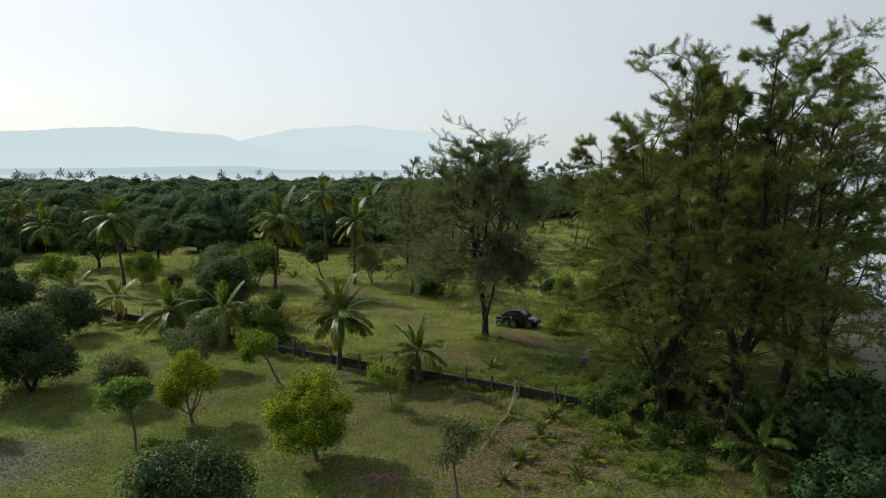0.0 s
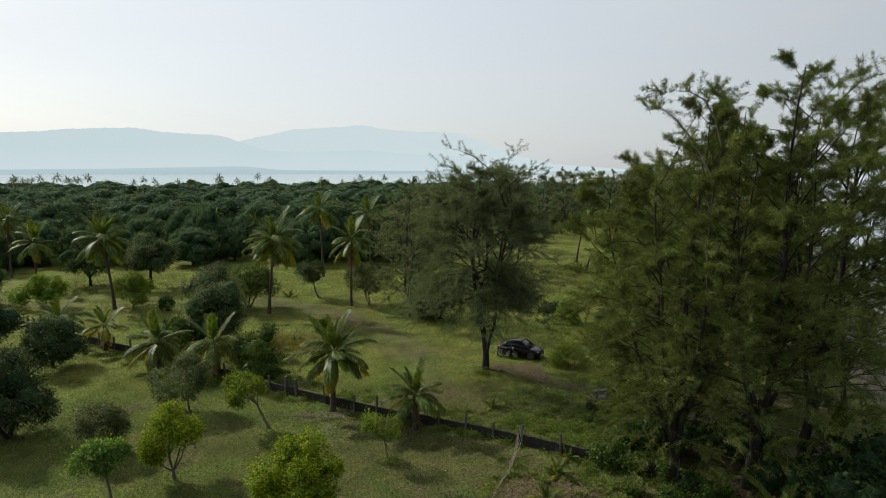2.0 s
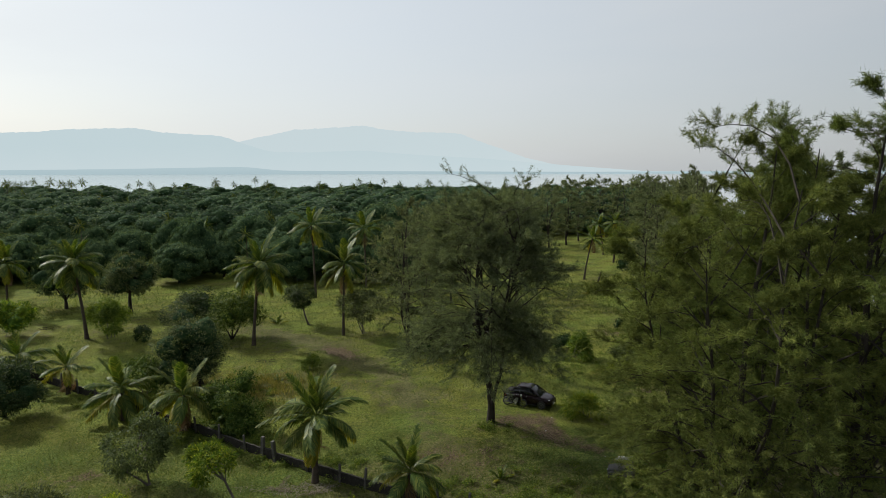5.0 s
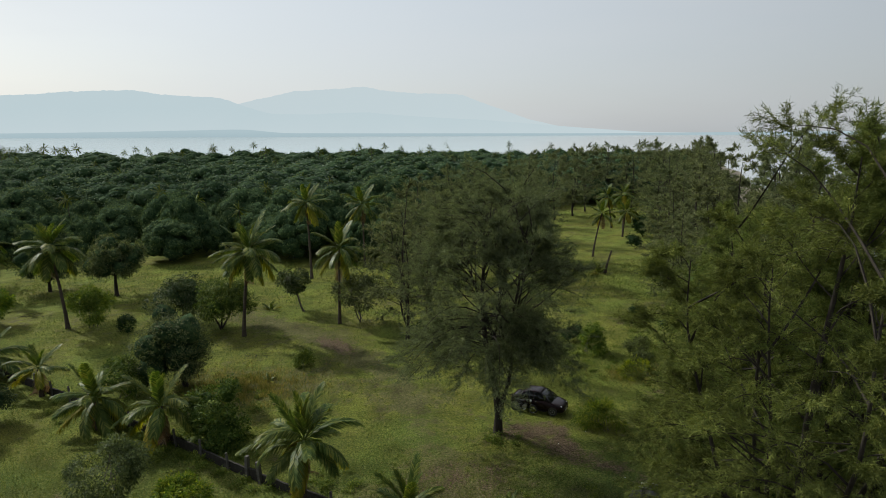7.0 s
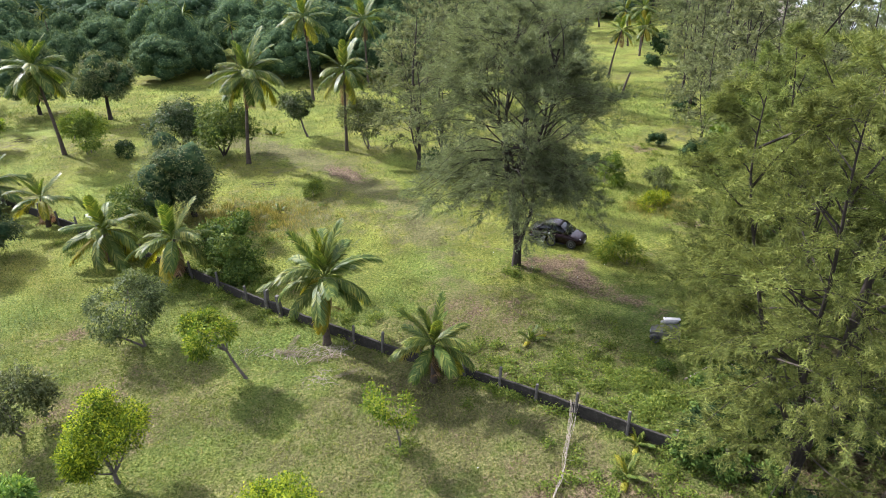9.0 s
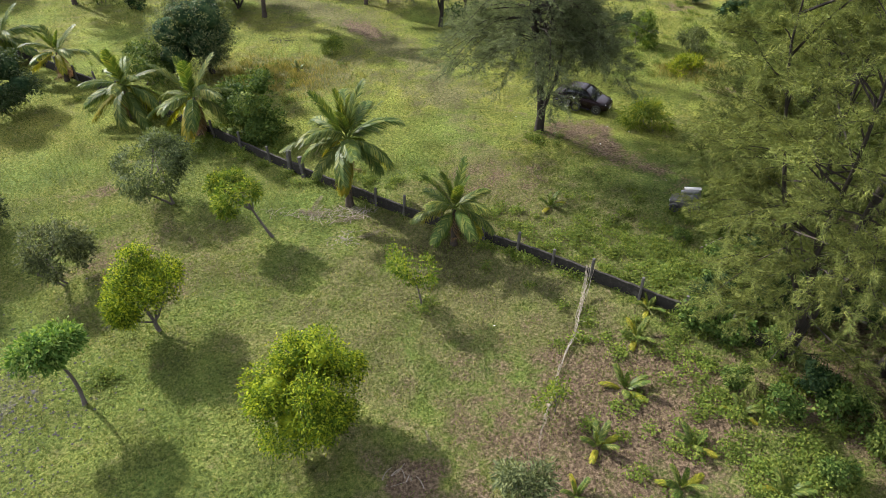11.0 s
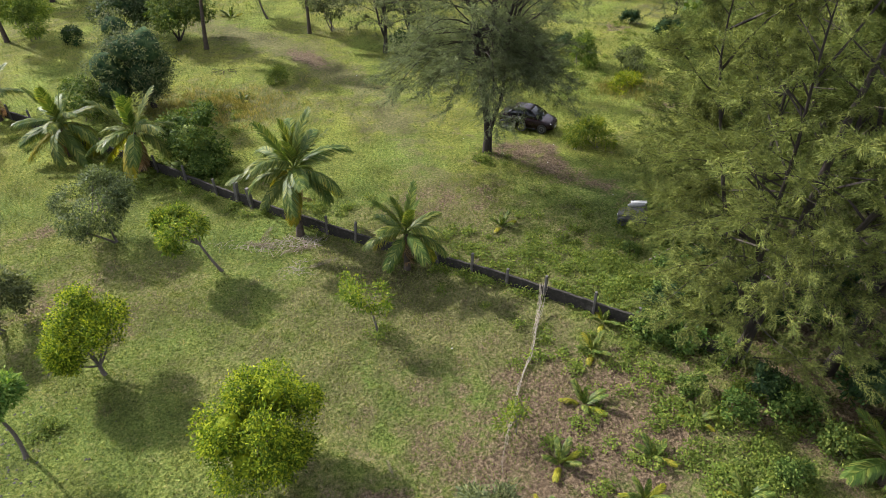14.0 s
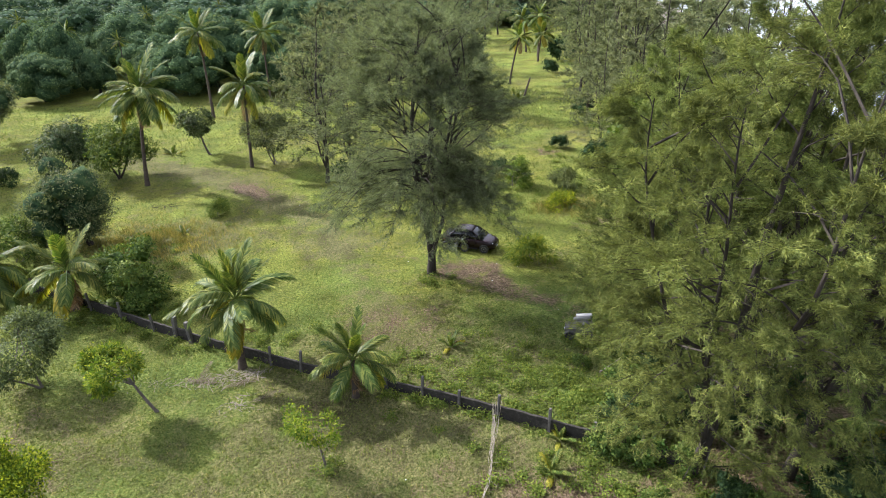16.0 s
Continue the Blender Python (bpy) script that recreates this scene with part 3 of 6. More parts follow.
def crown_mesh(rng, centre, radii, clumps, per, leaf, mat, lobes=11, spread=0.22, flat=0.9, sag=0.15, outward=0.45, core=0.0):
    """A crown of many single leaves in clumps on uneven lobes; leaf: (length, width)."""
    centre, radii = np.array(centre, dtype=float), np.array(radii, dtype=float)
    ld = sphere_dirs(rng, lobes)
    ld[:, 2] = np.where(ld[:, 2] < -0.7, -ld[:, 2] * 0.6, ld[:, 2])
    lc = centre + ld * radii * rng.uniform(0.34, 0.74, (lobes, 1))
    lr = radii.mean() * rng.uniform(0.25, 0.52, lobes)
    pick = rng.integers(0, lobes, clumps)
    out = sphere_dirs(rng, clumps) + unit((lc[pick] - centre) / radii) * 0.75
    out = unit(out)
    depth = rng.uniform(0.55, 1.08, (clumps, 1)) ** 0.7
    p = lc[pick] + out * lr[pick][:, None] * depth * np.array([1, 1, flat])
    base = np.repeat(p, per, axis=0)
    n_out = np.repeat(out, per, axis=0)
    n = len(base)
    d = unit(n_out * outward + sphere_dirs(rng, n) * 0.85 + np.array([0, 0, 0.05]))
    base = base + d * rng.uniform(0, spread, (n, 1)) * 0.6 + rng.normal(size=(n, 3)) * spread * 0.35
    nor = unit(n_out * 1.1 + sphere_dirs(rng, n) * 0.7 + np.array([0, 0, 0.5]))
    size = rng.uniform(0.7, 1.25, n)
    v = leaf_quads(base, d, nor, leaf[0] * size, leaf[1] * size, sag)
    faces = [np.arange(4 * n).reshape(-1, 4)]
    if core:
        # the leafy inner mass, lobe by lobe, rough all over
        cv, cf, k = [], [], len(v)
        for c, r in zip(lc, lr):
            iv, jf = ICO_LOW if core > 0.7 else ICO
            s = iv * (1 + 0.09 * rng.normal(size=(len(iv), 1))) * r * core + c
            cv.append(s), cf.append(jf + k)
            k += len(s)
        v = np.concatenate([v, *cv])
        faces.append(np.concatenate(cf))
    # these crowns take the core colour with inner shade painted in
    mass = M["leaf_mass_shaded"] if mat in (M["leaf_woods"], M["leaf_mango"], M["leaf_grey"], M["leaf_shrub"]) else mat
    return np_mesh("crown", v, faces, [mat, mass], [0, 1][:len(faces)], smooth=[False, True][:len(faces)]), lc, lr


def bend(a, b, rng, amount, n=5, lift=0.0):
    """A crooked line from a to b."""
    a, b = np.array(a, dtype=float), np.array(b, dtype=float)
    t = np.linspace(0, 1, n)[:, None]
    p = a + (b - a) * t
    w = np.sin(t * math.pi) * np.linalg.norm(b - a) * amount
    return p + w * unit(rng.normal(size=3)) + np.array([0, 0, 1.0]) * np.sin(t * math.pi) * lift


def broadleaf(name, label, H, W, seed, mat, bark="bark_grey", clear=0.35, lean=(0, 0), leaf=(0.20, 0.07), clumps=700, per=9, girth=0.10,
              lobes=11, category="tree", low=0.0, stems=1, sag=0.15, limbs=6, squash=1.0, outward=0.45, core=0.0):
    """A round-headed tree of height H and crown width W: trunk, limbs and a leafy crown."""
    rng = np.random.default_rng(seed)
    root = thing(name, label, category)
    cb = H * clear
    top = np.array([lean[0], lean[1], cb + (H - cb) * 0.45])
    fork = np.array([lean[0] * 0.55, lean[1] * 0.55, max(cb * 1.05, H * 0.12)])
    radii = (W * 0.5, W * 0.5 * squash, (H - cb) * 0.54 + low)
    me, lc, lr = crown_mesh(rng, (lean[0], lean[1], cb + (H - cb) * 0.47 - low * 0.5), radii, clumps, per, leaf, mat, lobes, sag=sag, outward=outward, core=core)
    for k in range(stems):
        foot = np.array([0, 0, -0.15]) + (np.array([*rng.normal(size=2) * 0.18, 0]) if stems > 1 else 0)
        tip = fork if stems == 1 else fork + np.array([*rng.normal(size=2) * W * 0.16, rng.uniform(0, 0.3) * H])
        line = bend(foot, tip, rng, 0.05, 6)
        r = np.linspace(girth * 1.15, girth * 0.75, 6) / stems ** 0.5
        r[0] *= 1.5
        part_mesh("trunk", tubes_mesh("trunk", [(line, r)], M[bark], 9), root)
        order = np.argsort(lc[:, 2])[::-1] if limbs >= len(lc) else rng.permutation(len(lc))
        for i in order[k::stems][:max(2, limbs // stems)]:
            g = girth * rng.uniform(0.4, 0.6) / stems ** 0.3
            main = bend(tip, lc[i], rng, 0.12, 6, 0.0)
            lines = [(main, np.linspace(g, g * 0.35, 6))]
            for _ in range(4):
                s = main[rng.integers(2, 6)]
                e = lc[i] + sphere_dirs(rng, 1)[0] * lr[i] * 0.8
                lines.append((bend(s, e, rng, 0.1, 4), np.linspace(g * 0.4, g * 0.12, 4)))
            part_mesh("limb", tubes_mesh("limb", lines, M[bark], 5), root)
    part_mesh("crown", me, root)
    return root


def casuarina(label, H, R, seed, boughs=120, subs=9, points=8, needles=14, needle=(0.34, 0.024), low=0.08, belly=0.36, girth=0.2, leaders=6, lean=(0, 0), fork=0.1, spread=0.5, foot=0.7, crest=(0.70, 0.95), twin=False, mat="needle", arms=0, aim=(-2.5, 2.45), tilt=(-4, 10), arm_from=(1, 4), arm_len=(0.5, 1.05), fine=True, share=0.65):
    """A she-oak: a dark trunk that forks into several leaders, boughs out to a rounded outline, side shoots on them, and each shoot a plume of thin drooping needles."""
    rng = np.random.default_rng(seed)
    root = thing("casuarina_tree", label, "tree")
    up = np.array([0, 0, 1.0])
    t = np.linspace(0, 1, 12)
    stems = []
    for k in range(leaders):
        a = k * 2.4 + rng.uniform(-0.4, 0.4)
        off = 0.0 if k == 0 else R * spread * rng.uniform(0.5, 1.1)
        top = H * (0.97 if k == 0 else rng.uniform(*crest) - 0.12 * off / R)
        start = H * fork * rng.uniform(0.8, 1.6)
        z = start + (top - start) * t if k else top * t - 0.2
        grow = sm((z - start) / (H * 0.6)) ** 0.8 if k else t * 0
        wave = 0.22 * np.sin(t * rng.uniform(5, 9) + a), 0.22 * np.cos(t * rng.uniform(5, 9) + a)
        pts = np.stack([off * math.cos(a) * grow + lean[0] * z / H + wave[0], off * math.sin(a) * grow + lean[1] * z / H + wave[1], z], axis=-1)
        if twin and k == 0:
            pts[:, 0] -= 0.7 * sm(z / 6.0) - 0.5 * sm((z - 6) / 8.0)
        if twin and k == 1:
            z = 1.5 + (H * 0.82 - 1.5) * t
            pts = np.stack([0.02 + 0.42 * sm((z - 1.5) / 2.5) + 1.6 * t ** 2 + 0.08 * np.sin(t * 7), -0.25 - 0.5 * t, z], axis=-1)
        elif k:
            q = start / H * 11
            j = min(int(q), 10)
            pts[0] = stems[0][j] + (stems[0][j + 1] - stems[0][j]) * (q - j)
        g = girth * (1.0 if k == 0 else 0.46)
        rad = g * (1 - t) ** 0.9 + 0.016
        rad[0] *= 1.3 if k == 0 else 1.0
        stems.append(pts)
        part_mesh("trunk" if k == 0 else "limb", tubes_mesh("trunk", [(pts, rad)], M["bark_dark"], 8), root)

    def outline(u):
        return R * (foot + (1 - foot) * sm(u / belly) if u < belly else 0.10 + 0.90 * (1 - min((u - belly) / (1 - belly), 1.0) ** 1.8))

    base, along, lines_fine = [], [], []
    for i in range(boughs):
        ld = stems[i % leaders]
        u0 = low if i % leaders == 0 else 0.06
        f = u0 + (0.985 - u0) * ((i + rng.uniform(0, 1)) / boughs) ** 0.8
        k0 = min(int(f * 11), 10)
        s = ld[k0] + (ld[k0 + 1] - ld[k0]) * (f * 11 - k0)
        u = s[2] / H
        axis_x, axis_y = lean[0] * u, lean[1] * u
        out = np.array([s[0] - axis_x, s[1] - axis_y])
        far = float(np.hypot(*out))
        az = i * 2.4 + rng.uniform(-0.6, 0.6)
        if far > R * 0.12 and rng.uniform() < share:
            az = math.atan2(out[1], out[0]) + rng.normal() * 0.85
        el = radians(-8 + 62.0 * u + rng.uniform(-14, 14))
        room = outline(min(u + 0.10, 1.0)) * rng.uniform(0.72, 1.10) - (out[0] * math.cos(az) + out[1] * math.sin(az))
        L = min(max(room / max(math.cos(el), 0.45), 1.25), R * 1.1)
        if i < arms:
            s, az = stems[0][arm_from[0]] + (stems[0][arm_from[1]] - stems[0][arm_from[0]]) * rng.uniform(0, 1), aim[i % len(aim)] + rng.uniform(-0.35, 0.35)
            L, el = R * rng.uniform(*arm_len), radians(rng.uniform(*tilt))
        d = np.array([math.cos(az) * math.cos(el), math.sin(az) * math.cos(el), math.sin(el)])
        tt = np.linspace(0, 1, 6)[:, None]
        line = s + d * L * tt + up * L * (0.16 * np.sin(tt * 2.2) - 0.20 * tt ** 3) + unit(rng.normal(size=3)) * L * 0.07 * np.sin(tt * 5)
        g = 0.010 + 0.007 * L
        lines_fine.append((line, np.linspace(g, 0.006, 6)))
        flat = unit(np.cross(d, up + rng.normal(size=3) * 0.3))
        for j in range(subs if i >= arms else int(subs * 1.7)):
            f1 = 1.0 if j == 0 else 0.25 + 0.75 * rng.uniform(0, 1) ** 0.75
            q0 = min(int(f1 * 5), 4)
            b = line[q0] + (line[q0 + 1] - line[q0]) * (f1 * 5 - q0)
            sd = unit(d * rng.uniform(0.3, 0.9) + flat * rng.uniform(0.3, 1.0) * (1 if j % 2 else -1) + rng.normal(size=3) * 0.40 + up * 0.25) if j else unit(d + up * 0.1)
            sl = min(max(0.30 * L * (1.25 - 0.6 * f1), 0.45), 1.15) * rng.uniform(0.6, 1.25)
            fs = np.linspace(0.10, 1.0, points)[:, None]
            base.append(b + sd * sl * fs - up * sl * 0.16 * fs ** 2)
            along.append(unit(sd - up * 0.32 * fs))
            if fine:
                t4 = np.linspace(0, 1, 3)[:, None]
                lines_fine.append((b + sd * sl * t4 - up * sl * 0.16 * t4 ** 2, np.linspace(0.008, 0.002, 3)))
    base = np.repeat(np.concatenate(base), needles, axis=0)
    dd = np.repeat(np.concatenate(along), needles, axis=0)
    n = len(base)
    d = unit(dd * 0.7 + unit(rng.normal(size=(n, 3))) * 0.68 - up * 0.14)
    ln = needle[0] * rng.uniform(0.5, 1.3, (n, 1))
    side = unit(np.cross(d, rng.normal(size=(n, 3)))) * needle[1] * 0.5
    base = base + rng.normal(size=(n, 3)) * 0.05
    v = np.stack([base - side, base + side, base + d * ln], axis=1).reshape(-1, 3)
    fv, ff, k = [v], [], len(v)
    for pts, rad in lines_fine:
        a, b = tube(pts, rad, 3, k)
        fv.append(a), ff.append(b)
        k += len(a)
    me = np_mesh("crown", np.concatenate(fv), [np.arange(3 * n).reshape(-1, 3), np.concatenate(ff)], [M[mat], M["bark_dark"]], [0, 1])
    part_mesh("crown", me, root)
    return root


# ---- palms ----
def frond_mesh(rng, L, arch, mat, pairs=38, leaf=0.75, width=0.055, hang=0.5, rib="palm_leaf", steps=2):
    """One feather leaf along +x: a curved rib with leaflets on both sides. arch: how far its tip bends down, in radians."""
    n = 9
    t = np.linspace(0, 1, n)
    ang = -arch * t ** 1.3
    ds = L / (n - 1)
    x = np.concatenate(([0], np.cumsum(np.cos(ang[:-1]) * ds)))
    z = np.concatenate(([0], np.cumsum(np.sin(ang[:-1]) * ds)))
    y = 0.10 * L * rng.uniform(-0.5, 0.5) * t ** 2
    line = np.stack([x, y, z], axis=-1)
    v, q = tube(line, np.linspace(0.035, 0.008, n) * (L / 3.2), 4)
    vs, fs, k = [v], [q], len(v)
    f = np.repeat(np.linspace(0.16, 0.99, pairs), 2)
    side = np.tile([1.0, -1.0], pairs)
    i0 = np.minimum((f * (n - 1)).astype(int), n - 2)
    w = (f * (n - 1) - i0)[:, None]
    b = line[i0] * (1 - w) + line[i0 + 1] * w
    tan = unit(line[i0 + 1] - line[i0])
    out = np.stack([0 * f, side, 0 * f], axis=-1)
    up = np.cross(tan, out) * side[:, None]
    ln = leaf * (np.sin(np.clip(f * 0.92 + 0.12, 0, 1) * math.pi) ** 0.6) * rng.uniform(0.85, 1.1, len(f)) + 0.08
    d = unit(tan * 0.85 + out * 0.72 + up * 0.20 + rng.normal(size=b.shape) * 0.09)
    m1 = b + d * (ln * 0.5)[:, None] - np.array([0, 0, 1]) * (ln * hang * 0.16)[:, None]
    tip = b + d * (ln * 0.92)[:, None] - np.array([0, 0, 1]) * (ln * hang * 0.75)[:, None]
    s = unit(np.cross(d, up)) * width * 0.5
    lv = np.stack([b - s * 0.5, b + s * 0.5, m1 + s, m1 - s, tip], axis=1).reshape(-1, 3)
    idx = np.arange(len(f))[:, None] * 5 + k
    return np_mesh("frond", np.concatenate([v, lv]), [q, idx + np.array([[0, 1, 2, 3]]), idx + np.array([[3, 2, 4]])], [M[mat], M[rib]], [1, 0, 0])


_r = np.random.default_rng(42)
FRONDS = {
    "young": [frond_mesh(_r, 1.0, a, "palm_leaf", 52, 0.17, 0.027, 0.22) for a in (0.25, 0.5)],
    "arch": [frond_mesh(_r, 1.0, a, "palm_leaf", 60, 0.185, 0.027, h) for a, h in ((0.75, 0.7), (1.05, 0.9), (1.35, 1.1))],
    "droop": [frond_mesh(_r, 1.0, a, "palm_leaf", 56, 0.18, 0.027, 1.0) for a in (0.6, 0.95)],
    "yellow": [frond_mesh(_r, 1.0, a, "palm_yellow", 52, 0.18, 0.027, 1.0, "palm_yellow") for a in (0.5, 0.9)],
    "fallen": [frond_mesh(_r, 1.0, 0.18, "frond_grey", 34, 0.16, 0.009, 0.10, "frond_grey")],
    "dry": [frond_mesh(_r, 1.0, a, "palm_dry", 30, 0.20, 0.016, 1.1, "palm_dry") for a in (1.3, 1.9)],
}


def coconut_palm(label, trunk_h, L, seed, fronds=20, lean=(0, 0), girth=0.13, yellow=2, dry=1, category="palm", name="coconut_palm", spread=(86, -52)):
    """A coconut palm: ringed trunk and a head of feather fronds, upright in the middle and hanging at the rim."""
    rng = np.random.default_rng(seed)
    root = thing(name, label, category)
    t = np.linspace(0, 1, 14)
    pts = np.stack([lean[0] * t ** 1.4, lean[1] * t ** 1.4, trunk_h * t - 0.12], axis=-1)
    rad = girth * (1.0 - 0.38 * t) + girth * 0.55 * np.exp(-t * 9)
    rad[-2:] *= 1.25
    if trunk_h > 0.3:
        rings = np.linspace(0, 1, max(14, int(trunk_h / 0.16)))
        p2 = np.stack([np.interp(rings, t, pts[:, k]) for k in range(3)], axis=-1)
        r2 = np.interp(rings, t, rad) * (1 + 0.07 * (np.arange(len(rings)) % 2))
        part_mesh("trunk", tubes_mesh("trunk", [(p2, r2)], M["bark_palm"], 10), root)
    head = pts[-1]
    for i in range(fronds):
        u = (i + 0.5) / fronds
        el = spread[0] + (spread[1] - spread[0]) * u ** 0.9 + rng.uniform(-7, 7)
        kind = "young" if u < 0.22 else "arch" if u < 0.68 else "droop"
        if i >= fronds - dry:
            kind, el = "dry", -62 + rng.uniform(-12, 8)
        elif i >= fronds - dry - yellow:
            kind = "yellow"
        me = FRONDS[kind][rng.integers(0, len(FRONDS[kind]))]
        size = L * rng.uniform(0.85, 1.1) * (0.8 if kind == "young" and u < 0.1 else 1.0)
        az = i * 137.5 + rng.uniform(-14, 14)
        m = Matrix.Translation(head) @ Matrix.Rotation(radians(az), 4, "Z") @ Matrix.Rotation(-radians(el), 4, "Y") @ Matrix.Rotation(radians(rng.uniform(-25, 25)), 4, "X") @ Matrix.Diagonal((size, size, size, 1))
        part_mesh("frond", me, root, {"yellow": "yellowing frond", "dry": "dry brown hanging frond"}.get(kind, ""), m)
    return root


def far_palm(seed, trunk_h=9.0, L=2.6):
    """A tall palm for the woods: trunk and one head of fronds."""
    rng = np.random.default_rng(seed)
    root = thing("coconut_palm", "tall slender coconut palm above the dark woods", "palm", group="palms in the woods")
    t = np.linspace(0, 1, 8)
    lean = rng.normal(size=2) * 0.5
    part_mesh("trunk", tubes_mesh("trunk", [(np.stack([lean[0] * t ** 2, lean[1] * t ** 2, trunk_h * t], axis=-1), 0.16 - 0.06 * t)], M["bark_palm"], 6), root)
    vs, fs, k = [], [], 0
    for i in range(17):
        u = (i + 0.5) / 17
        kind = FRONDS["young"] if u < 0.2 else FRONDS["arch"] if u < 0.7 else FRONDS["droop"]
        src = FRAW[kind[i % len(kind)].name]
        el, az = 80 - 115 * u, i * 137.5
        m = Matrix.Translation((lean[0], lean[1], trunk_h)) @ Matrix.Rotation(radians(az), 4, "Z") @ Matrix.Rotation(-radians(el), 4, "Y") @ Matrix.Diagonal((L, L, L, 1))
        mm = np.array(m)
        vs.append(src[0] @ mm[:3, :3].T + mm[:3, 3])
        fs.append(src[1] + k)
        k += len(src[0])
    part_mesh("crown", np_mesh("crown", np.concatenate(vs), [np.concatenate(fs)], [M["palm_leaf"]]), root)
    return root


FRAW = {}
for _k in FRONDS:
    for _me in FRONDS[_k]:
        co = np.zeros(len(_me.vertices) * 3, dtype=np.float32)
        _me.vertices.foreach_get("co", co)
        tri = np.array([[p.vertices[0], p.vertices[1], p.vertices[2]] for p in _me.polygons if len(p.vertices) == 3])
        co = co.reshape(-1, 3)
        # wide single blades stand for each leaflet of a far palm
        tri2 = tri.copy()[::2]
        b0 = tri2[:, 0] - 3
        far_co = np.concatenate([co[b0] - (co[tri2[:, 1]] - co[tri2[:, 0]]) * 1.2, co[b0] + (co[tri2[:, 1]] - co[tri2[:, 0]]) * 1.2, co[tri2[:, 2]]])
        n_ = len(tri2)
        FRAW[_me.name] = (far_co, np.stack([np.arange(n_), np.arange(n_) + n_, np.arange(n_) + 2 * n_], axis=-1))


def put(ob, x, y, turn=0.0, s=1.0, sink=0.05):
    ob.matrix_basis = at_ground(x, y, turn, s, sink)
    return ob


# ---- large she-oaks ----
put(casuarina("tall dark she-oak with a forked trunk beside the parked car", 15.0, 6.1, 11, 235, 15, 5, 11, (0.22, 0.026), low=0.24, belly=0.46, foot=0.74, fork=0.30, girth=0.23, leaders=6, lean=(-0.5, 0.2), spread=0.62, crest=(0.80, 0.99), twin=True, arms=72, aim=(-0.7, 0.0, -0.4, 0.4, 1.2, 2.3, 3.1, -2.4, -1.6), tilt=(-24, 8), arm_from=(4, 6), arm_len=(0.45, 0.95), mat="needle_grey"), 3.5, 53.0, 0)
BIG = "huge feathery she-oak with dense drooping grey-green foliage"
oak_a = put(casuarina(BIG, 18.0, 4.8, 21, 165, 14, 5, 22, (0.21, 0.021), low=0.03, foot=0.8, girth=0.2, leaders=7, fork=0.08, spread=0.75, belly=0.5, crest=(0.80, 0.97), lean=(0.5, -1.4)), 11.3, 35.6)
oak_b = put(casuarina(BIG, 20.0, 5.3, 22, 165, 14, 5, 22, (0.21, 0.021), low=0.03, foot=0.9, girth=0.2, leaders=7, fork=0.08, spread=0.52, belly=0.5, crest=(0.80, 0.97), lean=(1.6, -0.4)), 14.6, 34.8, 0)
oak_c = put(casuarina(BIG, 18.8, 5.2, 23, 105, 13, 5, 15, (0.23, 0.026), low=0.25, girth=0.24, leaders=6, fork=0.22, spread=0.6, lean=(3.4, 1.0)), 17.0, 35.4, 0)
oak_d = put(casuarina(BIG, 16.6, 6.0, 24, 150, 13, 5, 20, (0.21, 0.022), low=0.08, girth=0.24, leaders=7, fork=0.06, spread=0.62, arms=24, arm_len=(0.5, 1.15), aim=(2.0, 2.6, -2.35), tilt=(4, 14), foot=0.6), 15.3, 42.4, 0)
for ob in (oak_a, oak_b, oak_c, oak_d):
    tagged(ob, group="she-oaks by the shore")
oak_e = put(casuarina(BIG, 14.0, 5.8, 25, 90, 11, 4, 12, (0.28, 0.046), low=0.06, girth=0.2, leaders=6, fork=0.08, spread=0.6, fine=False, foot=0.85), 17.4, 50.5, 80, 0.92)
tagged(oak_e, group="she-oaks by the shore")
BEHIND = [(24.0, 52.0, 1.0, 300), (20.2, 58.5, 0.98, 10), (24.0, 43.5, 0.9, 200)]
for x, y, s, turn in BEHIND:
    copy_thing(oak_e, at_ground(x, y, turn, s))

